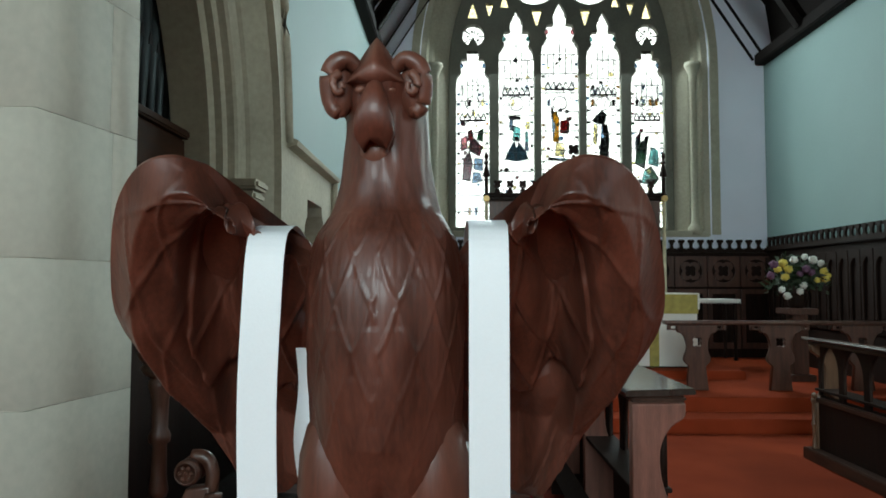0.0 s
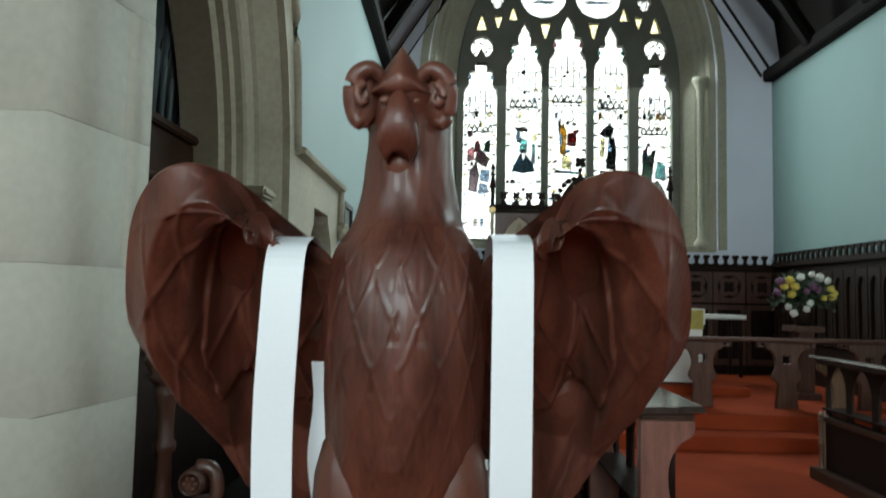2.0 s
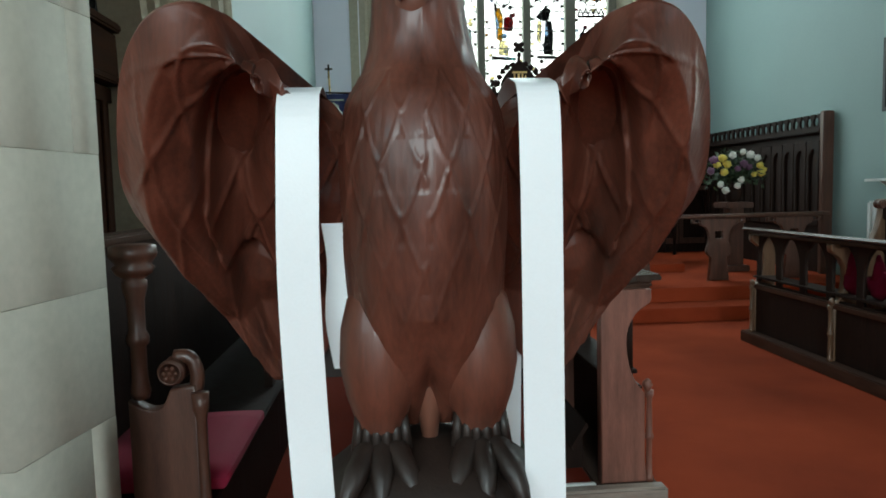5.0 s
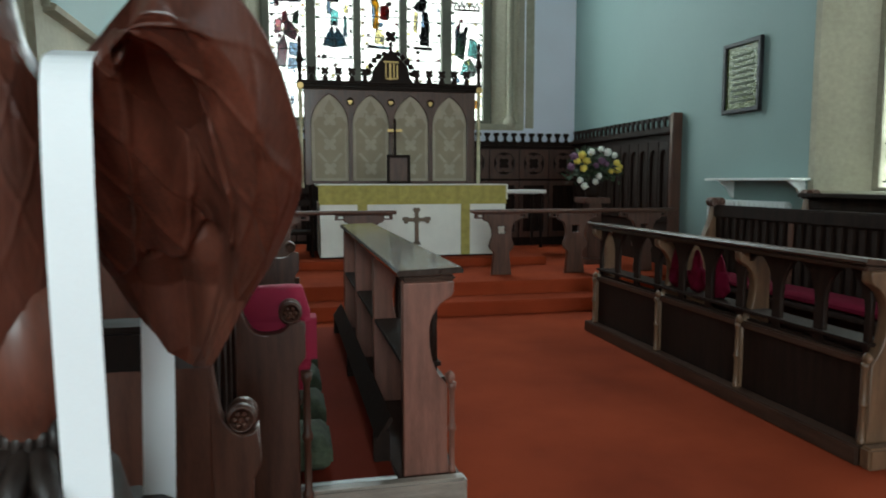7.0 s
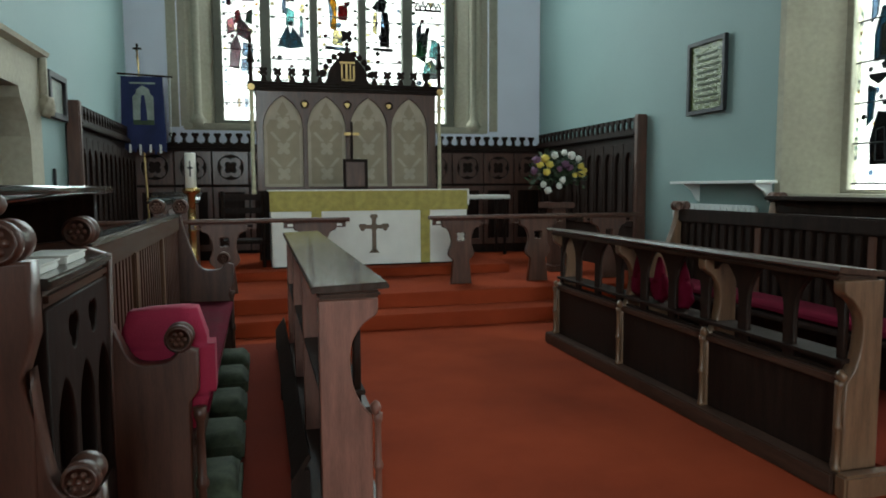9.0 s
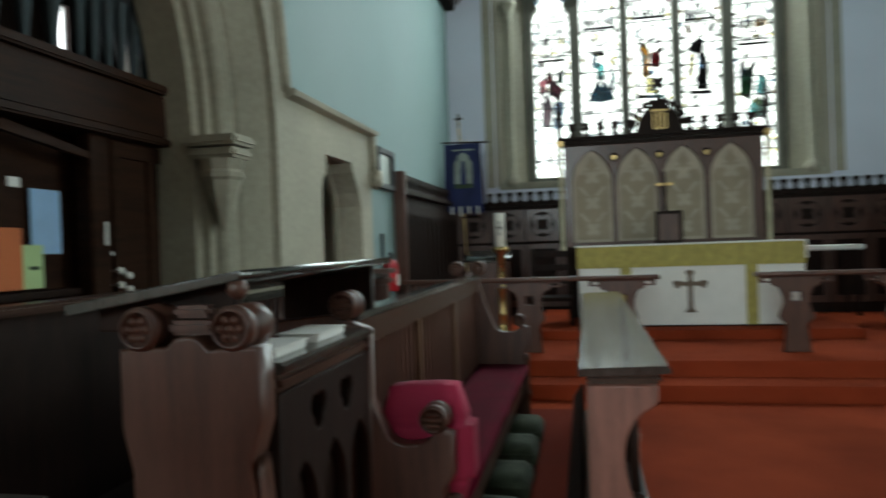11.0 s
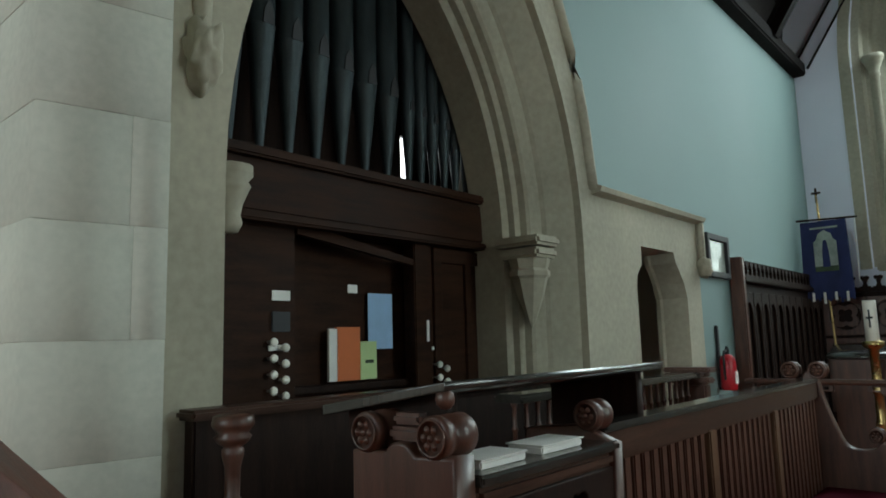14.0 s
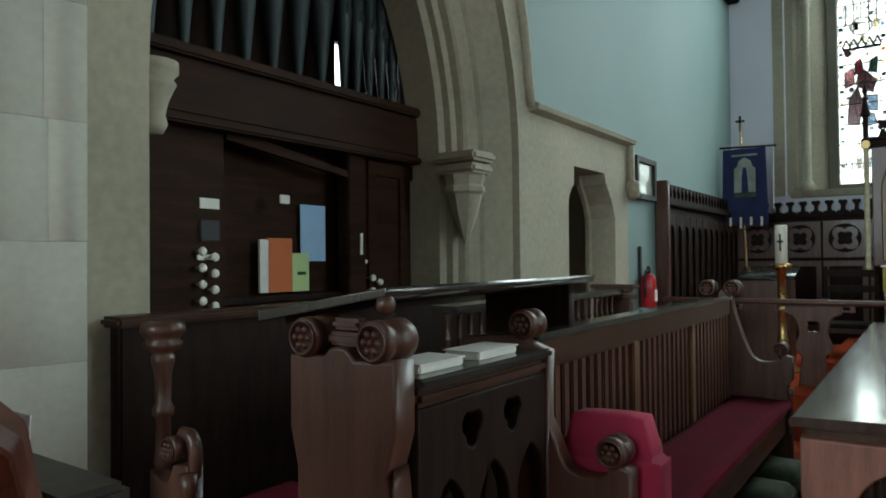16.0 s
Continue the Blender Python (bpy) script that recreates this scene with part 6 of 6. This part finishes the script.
cl = thing("lace_cloth", "white lace cloth over the credence table", "cloth", 3.95, 10.6, 0.41)
edge = [(-0.46 + 0.92 * i / 46, 0.84 + 0.03 * (i % 2)) for i in range(47)]
part("drop", plate([edge + [(0.46, 0.91), (-0.46, 0.91)]], 0.006, XZ, (0, -0.262, 0)), WHITE, cl)
part("top", box((-0.46, 0.46, -0.26, 0.26, 0.902, 0.91), bevel=0.002), WHITE, cl)

# flowers on a stand
fp = thing("flower_pedestal", "carved oak pedestal under the flower arrangement", "pedestal", 4.62, 9.1, 0.30)
part("column", box((-0.16, 0.16, -0.16, 0.16, 0, 0.08), (-0.1, 0.1, -0.1, 0.1, 0.08, 0.85), (-0.19, 0.19, -0.19, 0.19, 0.85, 0.93), bevel=0.012), WOOD, fp)
fa = thing("flower_arrangement", "arrangement of white, yellow and mauve flowers with dark leaves", "flowers", 4.62, 9.1, 1.23)
part("vase", lathe([(0.08, 0), (0.10, 0.04), (0.12, 0.14), (0.11, 0.18), (0.13, 0.2)], 16), WOOD_D, fa, smooth=True)
rnd = random.Random(7)
lf = bmesh.new()
for i in range(700):
    q, el = rnd.uniform(0, 2 * math.pi), rnd.uniform(-0.5, 1.35)
    r = rnd.uniform(0.08, 0.38)
    c = Vector((r * math.cos(q) * math.cos(el) * 1.1, r * math.sin(q) * math.cos(el) * 0.7, 0.36 + r * math.sin(el) * 0.9))
    d = Vector((rnd.uniform(-1, 1), rnd.uniform(-1, 1), rnd.uniform(-0.6, 1))).normalized()
    s = d.orthogonal().normalized() * rnd.uniform(0.012, 0.026)
    L_ = rnd.uniform(0.07, 0.14)
    vs = [lf.verts.new(c + k) for k in (Vector((0, 0, 0)), d * L_ * 0.5 + s, d * L_, d * L_ * 0.5 - s)]
    lf.faces.new(vs)
part("foliage", lf, LEAF, fa, "dark green foliage")
fl = []
for (dx, dz, m) in ((-0.30, 0.50, YELLOW), (-0.24, 0.58, YELLOW), (-0.18, 0.50, YELLOW), (-0.22, 0.40, YELLOW), (0.28, 0.48, YELLOW), (0.34, 0.42, YELLOW), (0.30, 0.38, YELLOW), (-0.12, 0.62, CREAM), (0.0, 0.66, CREAM), (0.12, 0.62, CREAM), (0.24, 0.58, CREAM), (-0.26, 0.24, CREAM), (-0.20, 0.16, CREAM), (-0.02, 0.30, CREAM), (-0.06, 0.22, CREAM), (0.02, 0.50, MAUVE), (-0.06, 0.44, MAUVE), (0.10, 0.46, MAUVE), (-0.38, 0.42, MAUVE), (-0.34, 0.56, MAUVE), (0.18, 0.36, YELLOW)):
    r = rnd.uniform(0.034, 0.052)
    b = bmesh.new()
    bmesh.ops.create_icosphere(b, subdivisions=3, radius=1)
    sd = rnd.uniform(0, 9)
    for v in b.verts:
        v.co = Vector((dx, -0.24 + 0.5 * abs(dx) * 0.6, dz)) + v.co * r * (1 + 0.7 * noise.noise(v.co * 3.6 + Vector((sd, sd, 0))))
    part("bloom", b, m, fa, {YELLOW: "yellow bloom", CREAM: "white bloom", MAUVE: "mauve bloom"}[m], True)

# on the walls
ext = thing("fire_extinguisher", "red fire extinguisher hung on the chancel wall", "extinguisher", NX + 0.10, 7.85, 1.02)
part("body", lathe([(0.07, 0), (0.075, 0.02), (0.075, 0.27), (0.06, 0.32), (0.025, 0.34)], 18), REDP, ext, "", True)
part("valve", lathe([(0.02, 0.34), (0.025, 0.38), (0.012, 0.42)], 10), IRON, ext)
part("hose", tube(spline([(0.0, -0.02, 0.38), (0.0, -0.10, 0.34), (0.0, -0.095, 0.1)], 10), 0.012, 6), IRON, ext)
part("label", box((0.068, 0.078, -0.03, 0.04, 0.06, 0.18), bevel=0.002), PAPER_W, ext, "white label")
part("bracket", box((-0.095, -0.07, -0.02, 0.02, 0.0, 0.62), bevel=0.003), IRON, ext)
pf = thing("framed_picture", "dark green framed print on the chancel wall", "picture")
part("frame", plate([rect(7.68, 8.28, 2.12, 2.56), rect(7.74, 8.22, 2.18, 2.50)], 0.05, YZ, (NX + 0.04, 0, 0), 0.008), IRON, pf)
part("print", box((NX + 0.012, NX + 0.03, 7.73, 8.23, 2.17, 2.51), bevel=0), PICT2, pf, "pale print behind glass")
nb = thing("framed_board", "green and gold lettered board in a dark frame", "notice board")
part("frame", plate([rect(6.85, 7.52, 2.24, 3.05), rect(6.90, 7.47, 2.29, 3.0)], 0.05, YZ, (SX - 0.035, 0, 0), 0.008), IRON, nb)
part("board", box((SX - 0.03, SX - 0.008, 6.89, 7.48, 2.28, 3.01), bevel=0), PICT, nb, "green printed board")
for i in range(9):
    part("text_bar", box((SX - 0.034, SX - 0.0305, 6.97 + 0.02 * (i % 3), 7.38 - 0.03 * (i % 2), 2.36 + i * 0.065, 2.385 + i * 0.065), bevel=0), KNEEL, nb, "faint printed bar")
sh = thing("wall_shelf", "white painted shelf on brackets above the radiator", "shelf")
part("board", box((SX - 0.26, SX - 0.004, 6.06, 7.5, 1.46, 1.49), bevel=0.006), GREYW, sh)
for y in (6.15, 7.3):
    part("bracket", plate([[(SX - 0.22, 1.46), (SX - 0.004, 1.46), (SX - 0.004, 1.26), (SX - 0.04, 1.28), (SX - 0.10, 1.38)]], 0.03, XZ, (0, y, 0), 0.004), GREYW, sh)
rad = thing("radiator", "white column radiator below the shelf", "radiator")
for i in range(15):
    y = 6.25 + i * 0.09
    part("column", box((SX - 0.18, SX - 0.04, y, y + 0.055, 0.4, 1.24), bevel=0.022), GREYW, rad)
part("pipe", tube([(SX - 0.11, 6.2, 0.46), (SX - 0.11, 7.6, 0.46)], 0.03, 8), GREYW, rad)
for y in (6.3, 7.4):
    part("foot", box((SX - 0.16, SX - 0.06, y, y + 0.04, 0.0, 0.42), bevel=0.006), GREYW, rad)
